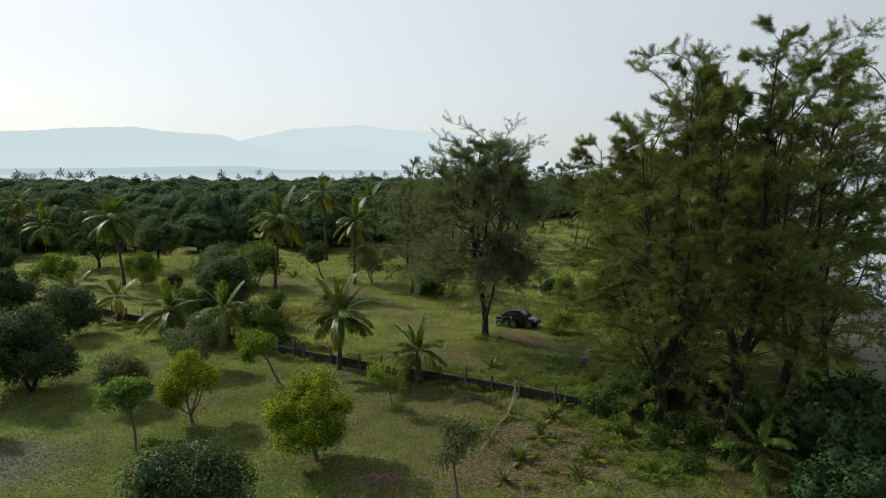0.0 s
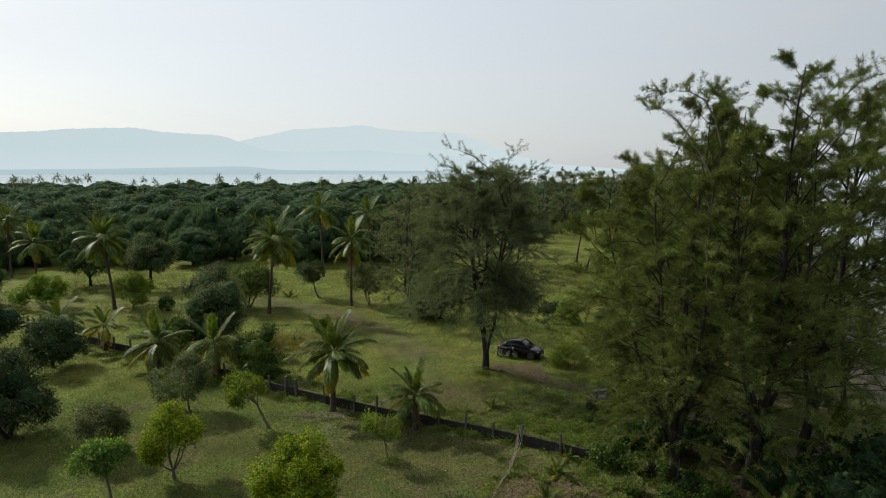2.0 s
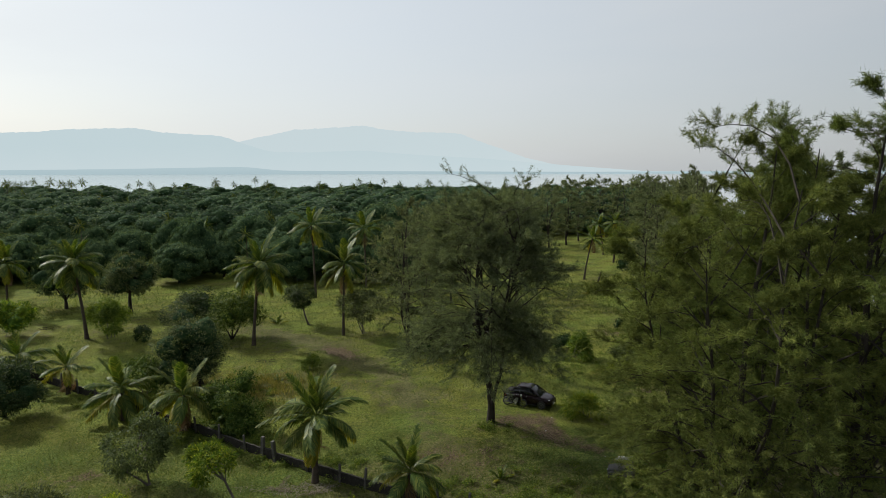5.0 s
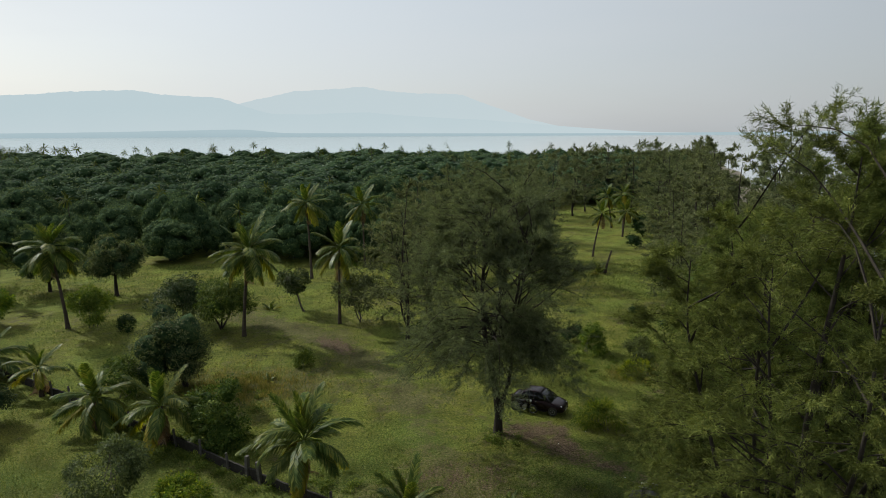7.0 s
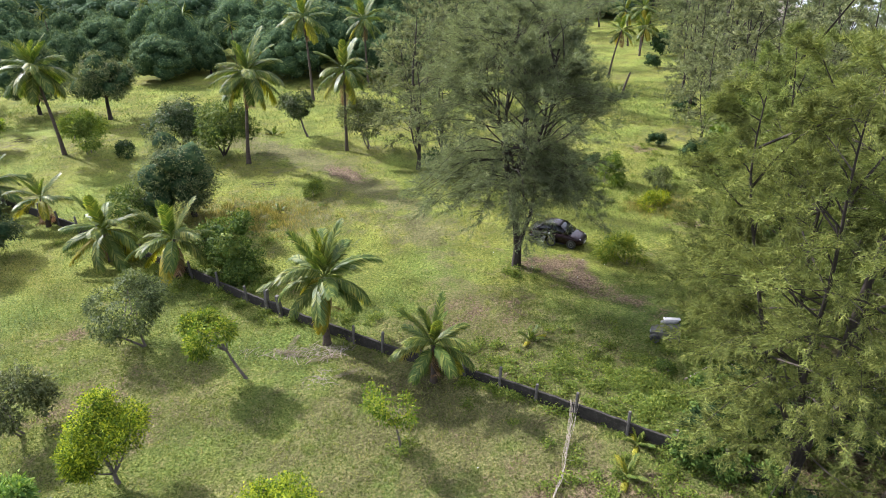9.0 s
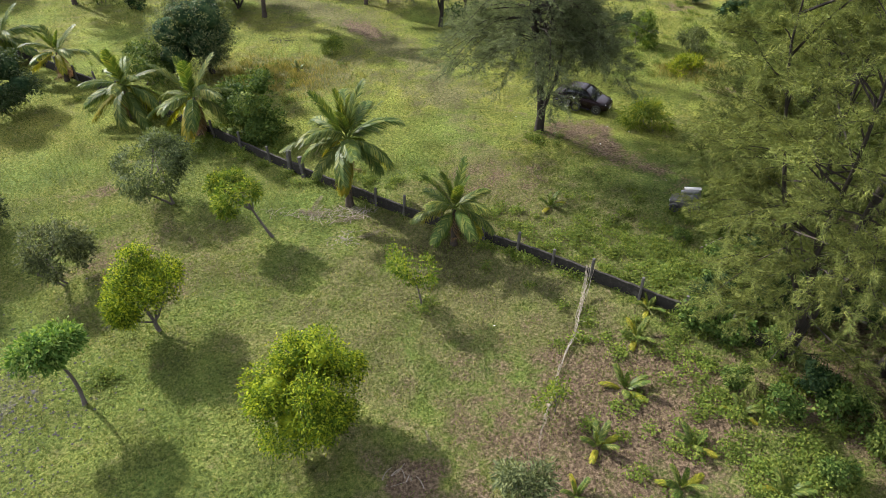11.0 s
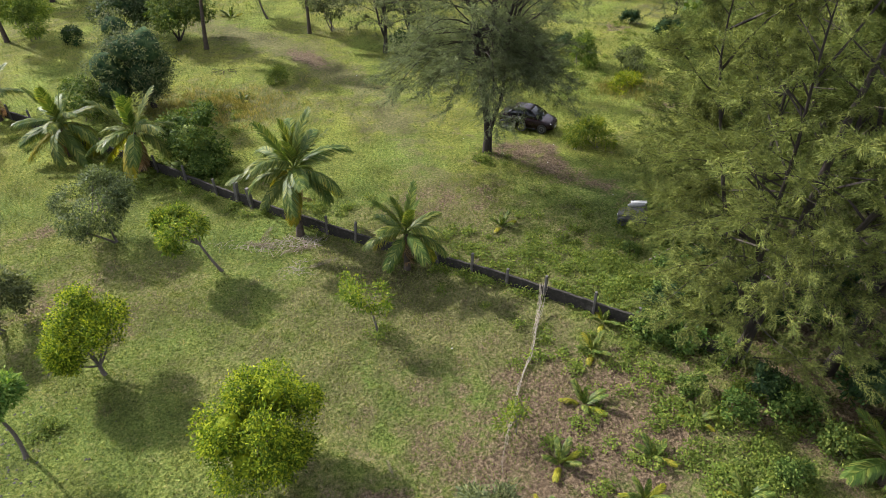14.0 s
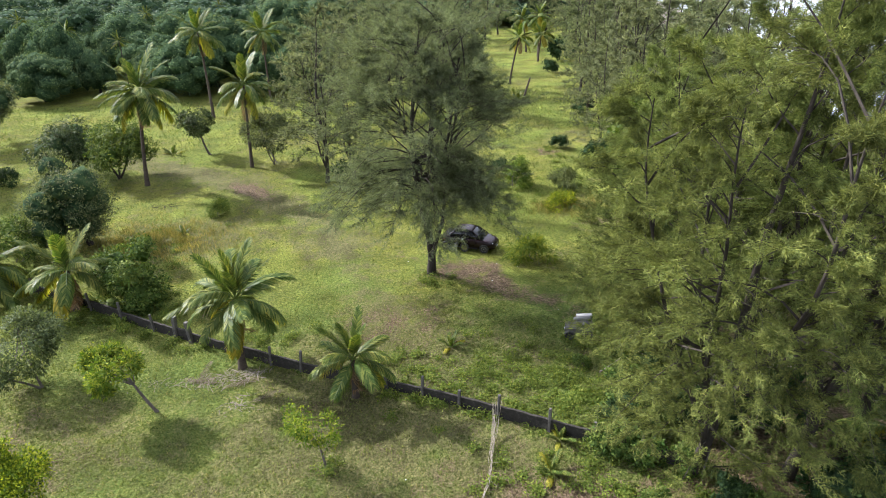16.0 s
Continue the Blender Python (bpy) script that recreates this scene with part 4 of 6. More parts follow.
light_a = put(casuarina("feathery she-oak in the shore grove", 15.0, 4.4, 31, 62, 9, 3, 6, (0.42, 0.095), low=0.14, girth=0.16, leaders=4, fine=False, spread=0.5, mat="needle_grey"), -3.3, 70.6, 0, 0.92)
light_b = put(casuarina("slender she-oak in the shore grove", 16.0, 4.2, 32, 62, 9, 3, 6, (0.42, 0.095), low=0.10, girth=0.16, leaders=5, fine=False, spread=0.55, mat="needle_grey"), 23.0, 67.0)
for ob in (light_a, light_b):
    tagged(ob, group="she-oaks of the grove")
GROVE = [(-1.4, 73.5, 0.70), (-4.5, 84.0, 0.78), (1.0, 92.0, 0.86), (9.0, 94.0, 0.82), (5.0, 104.0, 0.95), (11.5, 108.0, 0.95), (-3.5, 99.0, 0.9), (-2.0, 112.0, 1.0), (13.0, 122.0, 1.05), (4.0, 120.0, 1.05),
         (21.5, 75.0, 0.78), (25.5, 79.0, 0.92), (24.5, 87.0, 0.84), (29.0, 92.0, 0.94), (30.5, 72.0, 0.95), (28.5, 101.0, 0.95), (36.0, 84.0, 1.0), (35.0, 104.0, 1.05), (37.0, 94.0, 1.0), (33.0, 112.0, 1.05),
         (37.0, 116.0, 1.1), (44.0, 128.0, 1.15), (38.0, 134.0, 1.15), (50.0, 150.0, 1.15), (42.0, 152.0, 1.15), (58.0, 170.0, 1.2), (30.0, 162.0, 1.15), (21.0, 148.0, 1.1), (46.0, 140.0, 1.2), (36.0, 146.0, 1.1), (26.0, 154.0, 1.15),
         (66.0, 190.0, 1.2), (52.0, 186.0, 1.2), (38.0, 176.0, 1.15), (12.0, 142.0, 1.05), (8.0, 132.0, 1.0), (17.0, 160.0, 1.1), (33.5, 79.0, 1.12), (40.5, 92.0, 1.14), (45.0, 104.0, 1.18), (29.5, 67.5, 1.08), (37.0, 73.5, 1.1), (75.0, 215.0, 1.2), (5.0, 152.0, 1.1), (0.0, 138.0, 1.05)]
light_c = put(casuarina("tall she-oak at the far end of the lane", 15.5, 4.8, 33, 60, 8, 3, 7, (0.46, 0.085), low=0.08, girth=0.18, leaders=4, fine=False, spread=0.55, mat="needle_grey"), 50.0, 162.0, 0, 0.95)
tagged(light_c, group="she-oaks of the grove")
for i, (x, y, s) in enumerate(GROVE):
    copy_thing((light_a, light_b)[i % 2] if y < 110 else light_c, at_ground(x, y, i * 77.0, s if y < 110 else s * (0.90 if x > 20 else 0.80)))

# ---- single trees of the orchard ----
put(broadleaf("fruit_tree", "rounded young fruit tree with bright yellow-green leaves", 4.2, 4.2, 51, M["leaf_gold"], clear=0.14, lean=(-0.25, 0.1), leaf=(0.12, 0.052), clumps=3100, per=10, girth=0.12, lobes=24, core=0.42, outward=0.3), -5.22, 31.58, 0, 0.963)
put(broadleaf("fruit_tree", "young fruit tree with golden green leaves", 3.8, 3.3, 52, M["leaf_gold"], clear=0.13, lean=(-0.2, 0), leaf=(0.12, 0.052), clumps=2000, per=10, girth=0.10, lobes=15, core=0.40, outward=0.3), -12.57, 36.11, 0, 0.958)
put(broadleaf("fruit_tree", "slim young fruit tree with a fresh green umbrella of leaves", 3.8, 2.5, 53, M["leaf_mint"], clear=0.50, lean=(-0.25, 0.1), leaf=(0.19, 0.07), clumps=520, per=9, girth=0.07, lobes=9), -13.81, 32.37, 0, 0.958)
put(broadleaf("fruit_tree", "leaning young fruit tree with bright green leaves", 3.3, 3.3, 54, M["leaf_fresh"], clear=0.42, lean=(-1.5, 0.2), leaf=(0.19, 0.07), clumps=560, per=9, girth=0.07, lobes=9), -9.60, 42.41, 0, 0.98)
put(broadleaf("fruit_tree", "thin sapling with sparse light green leaves", 2.7, 2.5, 55, M["leaf_fresh"], clear=0.40, lean=(-0.4, 0.2), leaf=(0.16, 0.06), clumps=210, per=7, girth=0.05, lobes=9), -2.35, 38.02, 0, 0.976)
put(broadleaf("fruit_tree", "small spreading tree with silvery green leaves", 2.7, 3.8, 56, M["leaf_grey"], clear=0.32, leaf=(0.18, 0.065), clumps=720, per=9, girth=0.07, lobes=12, stems=3), -17.84, 38.69, 0, 0.958)
put(broadleaf("fruit_tree", "bushy grey-green tree with sparse foliage by the wall", 3.8, 4.2, 57, M["leaf_grey"], clear=0.22, lean=(-0.6, 0.2), leaf=(0.18, 0.065), clumps=950, per=9, girth=0.08, lobes=14, stems=2), -15.39, 45.07, 0, 0.967)
put(broadleaf("mango_tree", "dense dark green mango tree with a rounded crown", 5.2, 6.4, 58, M["leaf_mango"], "bark_dark", clear=0.2, leaf=(0.24, 0.075), clumps=1500, per=9, girth=0.18, lobes=18, low=0.5, core=0.62, stems=2), -24.39, 41.41, 0, 0.960)
put(broadleaf("mango_tree", "small dark green mango tree near the wall", 3.8, 5.4, 59, M["leaf_mango"], "bark_dark", clear=0.2, leaf=(0.24, 0.075), clumps=1000, per=9, girth=0.15, lobes=15, low=0.5, core=0.62), -30.01, 54.96, 0, 0.994)
put(broadleaf("mango_tree", "broad dark green mango tree beyond the wall", 4.8, 6.4, 60, M["leaf_mango"], "bark_dark", clear=0.15, leaf=(0.24, 0.075), clumps=1000, per=9, girth=0.16, lobes=15, low=0.5, core=0.62), -38.5, 58.8)
put(broadleaf("mango_tree", "dark green mango tree with glossy leaves in the grass", 4.4, 4.4, 61, M["leaf_mango"], "bark_dark", clear=0.2, leaf=(0.17, 0.065), clumps=1600, per=9, girth=0.14, lobes=18, low=0.5, core=0.62), -8.07, 24.32, 0, 0.958)
put(broadleaf("fruit_tree", "low tree with grey-green leaves", 3.2, 2.6, 62, M["leaf_grey"], clear=0.2, leaf=(0.18, 0.06), clumps=420, per=8, girth=0.07), -2.35, 22.10, 0, 0.976)
put(broadleaf("fruit_tree", "slender young tree with pale grey-green leaves", 3.3, 2.4, 63, M["leaf_grey"], clear=0.40, lean=(-0.3, 0.3), leaf=(0.18, 0.05), clumps=380, per=8, girth=0.06), 1.09, 27.74, 0, 0.994)
put(broadleaf("fruit_tree", "small bright green tree at the edge of the gravel", 2.3, 2.2, 64, M["leaf_mint"], clear=0.3, leaf=(0.19, 0.07), clumps=320, per=8, girth=0.06), -22.43, 34.29, 0, 0.958)
put(broadleaf("fruit_tree", "tiny sapling with thin yellow-green twigs", 1.5, 1.5, 65, M["leaf_fresh"], clear=0.45, leaf=(0.14, 0.04), clumps=80, per=6, girth=0.025, lobes=6), 2.6, 32.6)
# beyond the wall
put(broadleaf("mango_tree", "dusky grey-green tree with a dense crown beyond the wall", 6.0, 6.9, 66, M["leaf_grey"], "bark_dark", clear=0.2, lean=(-0.8, 0), leaf=(0.18, 0.06), clumps=1250, per=9, girth=0.20, lobes=16, low=0.5, core=0.62), -18.6, 61.2)
put(broadleaf("mango_tree", "spreading tree with dark leaves and a crooked trunk", 5.4, 6.4, 67, M["leaf_mango"], "bark_dark", clear=0.24, lean=(-0.8, 0), leaf=(0.20, 0.09), clumps=1100, per=9, girth=0.16, lobes=16, low=0.2, core=0.5, stems=3), -24.2, 76.4)
put(broadleaf("mango_tree", "broad low tree with light green leaves beside a dark one", 5.2, 6.2, 167, M["leaf_bush"], "bark_dark", clear=0.20, lean=(0.3, 0), leaf=(0.20, 0.09), clumps=1100, per=9, girth=0.14, lobes=16, low=0.2, core=0.4, stems=3), -20.8, 74.8)
put(broadleaf("shrub", "rounded shrub with fresh green leaves by the wall", 3.7, 4.2, 168, M["leaf_bush"], clear=0.0, low=1.4, leaf=(0.2, 0.09), clumps=1000, per=8, girth=0.06, category="shrub", stems=3, core=0.6), -13.55, 53.01, 0, 0.989)
put(broadleaf("shrub", "low green shrub among the palms", 2.8, 4.2, 69, M["leaf_bush"], clear=0.05, leaf=(0.2, 0.09), clumps=600, per=8, girth=0.05, category="shrub", stems=3), -22.3, 59.2)
put(broadleaf("fruit_tree", "small leaning tree with a dark rounded head", 4.3, 4.2, 70, M["leaf_mango"], clear=0.38, lean=(-1.1, 0), leaf=(0.24, 0.09), clumps=520, per=8, girth=0.10), -14.4, 80.8)
put(broadleaf("fruit_tree", "small bushy tree with thin green foliage", 5.0, 5.0, 71, M["leaf_grey"], clear=0.25, leaf=(0.22, 0.08), clumps=900, per=9, girth=0.09, stems=3), -8.0, 76.6)
put(broadleaf("mango_tree", "rounded grey-green mango tree near the edge of the woods", 6.8, 6.8, 72, M["leaf_grey"], "bark_dark", clear=0.34, leaf=(0.26, 0.08), clumps=1200, per=9, girth=0.2, lobes=28, low=0.5, core=0.62), -37.3, 88.0)
put(broadleaf("shrub", "many-stemmed fresh green shrub in the field", 3.9, 6.2, 73, M["weed"], clear=0.30, leaf=(0.26, 0.09), clumps=800, per=8, girth=0.07, category="shrub", stems=4), -33.5, 75.8)
put(broadleaf("mango_tree", "large dark mango tree behind the tall palm", 8.0, 8.2, 74, M["leaf_woods"], "bark_dark", clear=0.12, leaf=(0.32, 0.11), clumps=1100, per=9, girth=0.22, lobes=18, low=0.5, core=0.62), -46.5, 90.5)
put(broadleaf("shrub", "small round green shrub in the field", 1.5, 1.7, 75, M["leaf_shrub"], clear=0.05, leaf=(0.18, 0.08), clumps=240, per=7, girth=0.03, category="shrub", stems=2), -29.5, 74.4)
put(broadleaf("shrub", "low weedy bush beside the worn track", 1.1, 1.9, 76, M["weed"], clear=0.05, leaf=(0.17, 0.07), clumps=200, per=7, girth=0.02, category="shrub", stems=2), -10.9, 65.0)
put(broadleaf("shrub", "reedy green bush with long arching blades near the parked car", 1.4, 3.2, 77, M["leaf_fresh"], clear=0.05, leaf=(0.6, 0.045), clumps=260, per=7, girth=0.03, category="shrub", stems=3, sag=0.35), 10.0, 54.2)
put(broadleaf("shrub", "leafy fresh green bush at the edge of the lane", 2.3, 2.6, 177, M["weed"], clear=0.03, low=0.3, leaf=(0.22, 0.10), clumps=380, per=7, girth=0.03, category="shrub", stems=2), 11.9, 67.3)
put(broadleaf("shrub", "ragged grey-green bush beside golden grass", 1.6, 2.6, 178, M["leaf_grey"], clear=0.03, leaf=(0.26, 0.05), clumps=300, per=7, girth=0.03, category="shrub", stems=2), 15.8, 66.4)
put(broadleaf("shrub", "yellowing grass clump at the edge of the grove", 0.8, 3.2, 78, M["leaf_gold"], clear=0.02, leaf=(0.34, 0.04), clumps=220, per=8, girth=0.02, category="shrub", stems=2), 14.3, 62.3)
put(broadleaf("shrub", "leafy bush at the foot of the she-oaks", 2.4, 3.4, 79, M["leaf_shrub"], clear=0.02, leaf=(0.2, 0.1), clumps=520, per=8, girth=0.03, category="shrub", stems=2), -1.2, 69.0)

put(broadleaf("shrub", "bright green spreading bush in the far corner of the field", 3.6, 6.0, 90, M["leaf_fresh"], clear=0.1, leaf=(0.26, 0.11), clumps=620, per=8, girth=0.06, category="shrub", stems=3, core=0.5), -44.5, 76.5)
put(broadleaf("mango_tree", "dark mango tree in the western orchard", 4.6, 6.0, 91, M["leaf_mango"], "bark_dark", clear=0.15, leaf=(0.24, 0.08), clumps=900, per=9, girth=0.16, lobes=15, low=0.4, core=0.6), -35.35, 50.40, 0, 0.982)
put(broadleaf("mango_tree", "broad dark tree at the western edge of the field", 6.5, 8.0, 92, M["leaf_woods"], "bark_dark", clear=0.12, leaf=(0.28, 0.10), clumps=950, per=9, girth=0.18, lobes=16, low=0.4, core=0.65), -53.0, 77.0)
put(broadleaf("mango_tree", "dark rounded tree behind the young palms", 5.5, 6.5, 93, M["leaf_woods"], "bark_dark", clear=0.12, leaf=(0.26, 0.10), clumps=850, per=9, girth=0.16, lobes=15, low=0.4, core=0.65), -46.5, 67.0)

# shoreline thicket: broad glossy leaves
thicket = put(broadleaf("shrub", "dense shoreline shrub with broad glossy dark leaves", 3.4, 5.0, 80, M["leaf_shrub"], "bark_dark", clear=0.03, leaf=(0.26, 0.15), clumps=300, per=7, girth=0.05, category="shrub", stems=3, lobes=16, core=0.71), 17.0, 29.5)
tagged(thicket, group="shoreline thicket")
for i, (x, y, s) in enumerate([(20.5, 30.5, 1.05), (23.5, 33.5, 1.0), (15.0, 26.0, 0.85), (19.0, 26.0, 1.0), (26.0, 30.0, 1.1), (11.5, 38.8, 0.55), (13.5, 38.2, 0.6), (9.6, 38.6, 0.42), (12.5, 41.5, 0.5), (16.0, 38.0, 0.7),
                               (11.8, 34.0, 0.38), (15.5, 32.5, 0.8), (18.8, 33.0, 1.0), (21.5, 27.0, 1.0), (15.5, 46.0, 0.6), (19.0, 54.0, 0.6), (22.0, 62.0, 0.6), (20.5, 73.0, 0.55), (25.0, 90.0, 0.6), (8.0, 74.0, 0.5), (33.0, 126.5, 1.05), (28.3, 115.5, 0.6), (18.3, 77.0, 0.4), (11.0, 70.0, 0.45)]):
    copy_thing(thicket, at_ground(x, y, i * 67.0, s))

leafy = put(broadleaf("shrub", "leafy bright green bush in rank growth beside the wall", 1.3, 2.0, 181, M["leaf_bush"], clear=0.02, low=0.2, leaf=(0.17, 0.10), clumps=260, per=7, girth=0.03, category="shrub", stems=3, lobes=12), 8.9, 37.4)
tagged(leafy, group="rank bushes by the wall")
for i, (x, y, s) in enumerate([(9.8, 36.6, 0.8), (9.6, 39.4, 0.9), (10.8, 38.6, 1.0), (11.2, 36.0, 0.7), (10.9, 41.2, 0.9), (11.6, 43.6, 1.1), (11.9, 45.8, 1.0), (12.4, 40.2, 1.1), (9.4, 43.0, 0.45), (9.2, 34.4, 0.6), (10.4, 33.2, 0.7), (12.4, 33.0, 0.9), (13.2, 31.4, 0.8), (11.2, 30.6, 0.6)]):
    copy_thing(leafy, at_ground(x, y, i * 83.0, s))
put(broadleaf("shrub", "tall bush smothered in fresh green vine leaves", 6.2, 3.2, 182, M["leaf_bush"], clear=0.02, low=0.6, leaf=(0.26, 0.20), clumps=700, per=7, girth=0.08, category="shrub", stems=2, lobes=18, core=0.55), 19.8, 62.0, 0, 1.5)

# ---- palms ----
put(coconut_palm("young coconut palm with long arching fronds against the wall", 4.0, 2.9, 101, 26, lean=(0.15, 0), girth=0.17, yellow=3, dry=2, spread=(89, -42)), -6.50, 45.20, 0, 0.968)
put(coconut_palm("short coconut palm with dry lower fronds beside the wall", 2.2, 2.1, 102, 21, girth=0.15, yellow=2, dry=2, spread=(89, -30)), -1.19, 42.19, 0, 0.983)
put(coconut_palm("young coconut palm with pale arching fronds beyond the wall", 2.3, 2.9, 103, 25, girth=0.16, yellow=4, dry=2), -21.43, 54.31, 0, 0.992)
put(coconut_palm("young coconut palm with silvery drooping fronds beyond the wall", 2.7, 2.8, 104, 21, girth=0.15, yellow=3, dry=3), -16.38, 52.14, 0, 0.987)
put(coconut_palm("small coconut palm with dry orange fronds at the wall", 2.2, 2.2, 105, 17, girth=0.15, yellow=4, dry=4), -28.3, 59.6)
put(coconut_palm("young coconut palm with feathery green fronds", 2.1, 2.9, 106, 22, girth=0.15, yellow=1, dry=1), -34.0, 62.6)
put(coconut_palm("tall coconut palm with a full head of fronds in the field", 7.9, 3.5, 107, 28, lean=(0.8, 0), girth=0.15, yellow=3, dry=1), -18.0, 72.6)
put(coconut_palm("tall coconut palm with a curved trunk in the field", 7.9, 3.4, 108, 26, lean=(-0.9, 0), girth=0.16, yellow=1, dry=1), -35.6, 75.4)
put(coconut_palm("coconut palm with a bright green head beside a bushy tree", 7.4, 3.0, 109, 20, lean=(0.2, 0), girth=0.13, yellow=2, dry=1), -10.0, 76.2)
put(coconut_palm("tall slim coconut palm at the edge of the woods", 9.6, 3.1, 110, 20, lean=(-0.3, 0), girth=0.15, yellow=1, dry=1), -16.9, 96.2)
put(coconut_palm("slim coconut palm at the edge of the woods", 8.6, 3.0, 111, 19, lean=(-0.2, 0), girth=0.13, yellow=1, dry=1), -11.2, 103.5)
put(coconut_palm("coconut palm with pale fronds near the woods", 6.2, 3.0, 112, 20, girth=0.15, yellow=1, dry=1), -52.0, 88.0)
put(coconut_palm("tall coconut palm in front of the woods", 8.4, 3.0, 113, 19, girth=0.15, yellow=1), -62.0, 98.0)
put(coconut_palm("coconut palm at the end of the grassy lane", 6.0, 2.7, 114, 18, lean=(-1.0, 0), girth=0.14, yellow=2), 29.9, 136.3)
put(coconut_palm("coconut palm beside the grassy lane", 4.4, 2.8, 115, 18, lean=(0.4, 0), girth=0.14), 29.3, 126.1)
put(coconut_palm("coconut palm behind the grassy lane", 6.8, 2.7, 116, 18, girth=0.14), 30.6, 131.0)
put(coconut_palm("slim coconut palm in the grove", 6.3, 2.5, 117, 16, lean=(1.1, 0), girth=0.13), 20.7, 108.7)
put(coconut_palm("small coconut palm under the she-oaks", 1.2, 2.2, 118, 11, girth=0.14, yellow=0, dry=1), 13.9, 30.2)
put(coconut_palm("small coconut palm in the shoreline thicket", 2.0, 2.6, 119, 13, girth=0.14, yellow=1, dry=1), 18.3, 35.0)
SEEDLINGS = [(6.90, 38.20, 1.0), (6.10, 36.50, 1.1), (5.20, 33.90, 1.1), (3.90, 31.40, 1.0), (7.10, 31.60, 0.9), (6.30, 30.00, 1.0), (3.00, 29.59, 0.8), (9.40, 29.90, 1.0), (3.50, 45.50, 1.0), (-12.80, 62.00, 0.8), (-18.00, 81.50, 1.3), (19.10, 97.80, 2.2), (9.00, 33.00, 0.8)]
seedling = coconut_palm("knee-high coconut seedling with yellow-green leaves", 0.05, 0.95, 130, 8, yellow=2, dry=0, girth=0.05, category="palm", name="coconut_seedling", spread=(86, 34))
tagged(seedling, group="coconut seedlings")
put(seedling, *SEEDLINGS[0][:2])
for i, (x, y, s) in enumerate(SEEDLINGS[1:]):
    copy_thing(seedling, at_ground(x, y, i * 71.0, s))


# ---- the woods ----
def clear_of_woods(x, y):
    if x > -6 and x < 60 + (y - 150) * 0.33 and y < 172:
        return True
    if y < 107 + 2 * math.sin(x * 0.2) and x > -48:
        return True
    if x <= -48 and y < 107 + (x + 48) * 0.45 + 3 * math.sin(x * 0.2):
        return True
    if ((x + 150) / 34) ** 2 + ((y - 338) / 26) ** 2 < 1:
        return True
    return x > coast(y) - 16


def dome(rng, lobes, leaves, leaf, low=-0.25, bulge=0.36):
    """A dense round-topped crown of radius 1 about the origin: leaf quads on billowing lobes, and the lobes' middles and radii."""
    k = np.arange(lobes) + 0.5
    z = 1 - k / lobes * (1 - low)
    a = k * 2.39996 + rng.normal(size=lobes) * 0.25
    r = np.sqrt(np.maximum(1 - z * z, 0.0))
    ld = unit(np.stack([r * np.cos(a), r * np.sin(a), z], axis=-1) + rng.normal(size=(lobes, 3)) * 0.10)
    lr = bulge * rng.uniform(0.62, 1.25, lobes)
    lc = ld * (rng.uniform(0.86, 1.06, (lobes, 1)) - lr[:, None] * 0.8)
    pick = rng.choice(lobes, leaves, p=lr ** 2 / (lr ** 2).sum())
    out = unit(sphere_dirs(rng, leaves) + ld[pick] * 0.9 + np.array([0, 0, 0.15]))
    p = lc[pick] + out * (lr[pick] * rng.uniform(0.82, 1.06, leaves))[:, None]
    d = unit(np.cross(out, sphere_dirs(rng, leaves)) + out * rng.uniform(-0.1, 0.7, (leaves, 1)))
    nor = unit(out + sphere_dirs(rng, leaves) * 0.6)
    size = rng.uniform(0.6, 1.35, leaves)
    return leaf_quads(p, d, nor, leaf[0] * size, leaf[1] * size, 0.15), lc, lr


def woodland_tree(H, W, seed):
    """A broad mango of the woods: short trunk, limbs up into a billowing crown that hangs low."""
    rng = np.random.default_rng(seed)
    root = thing("woodland_tree", "dense dark green mango tree in the woods", "tree", group="mango trees of the woods")
    v, lc, lr = dome(rng, 40, 4200, (0.046, 0.029), -0.55, 0.32)
    scale, mid = np.array([W * 0.5, W * 0.5, H * 0.56]), np.array([0, 0, H * 0.46])
    cv, cf, k = [v], [], len(v)
    for c, r in zip(lc, lr):
        s = ICO_LOW[0] * (1 + 0.10 * rng.normal(size=(len(ICO_LOW[0]), 1))) * r * 0.84 + c
        cv.append(s), cf.append(ICO_LOW[1] + k)
        k += len(s)
    hub = ICO[0] * 0.66
    cv.append(hub), cf.append(ICO[1] + k)
    me = np_mesh("crown", np.concatenate(cv) * scale + mid, [np.arange(len(v)).reshape(-1, 4), np.concatenate(cf)], [M["leaf_woods"], M["leaf_mass_shaded"]], [0, 1], smooth=[False, True])
    part_mesh("trunk", tubes_mesh("trunk", [(bend((0, 0, -0.2), (0.2, 0.1, H * 0.3), rng, 0.06, 5), np.linspace(0.30, 0.2, 5))], M["bark_dark"], 8), root)
    for i in rng.permutation(len(lc))[:3]:
        part_mesh("limb", tubes_mesh("limb", [(bend((0.2, 0.1, H * 0.28), lc[i] * scale + mid, rng, 0.1, 5), np.linspace(0.13, 0.04, 5))], M["bark_dark"], 5), root)
    part_mesh("crown", me, root)
    return root


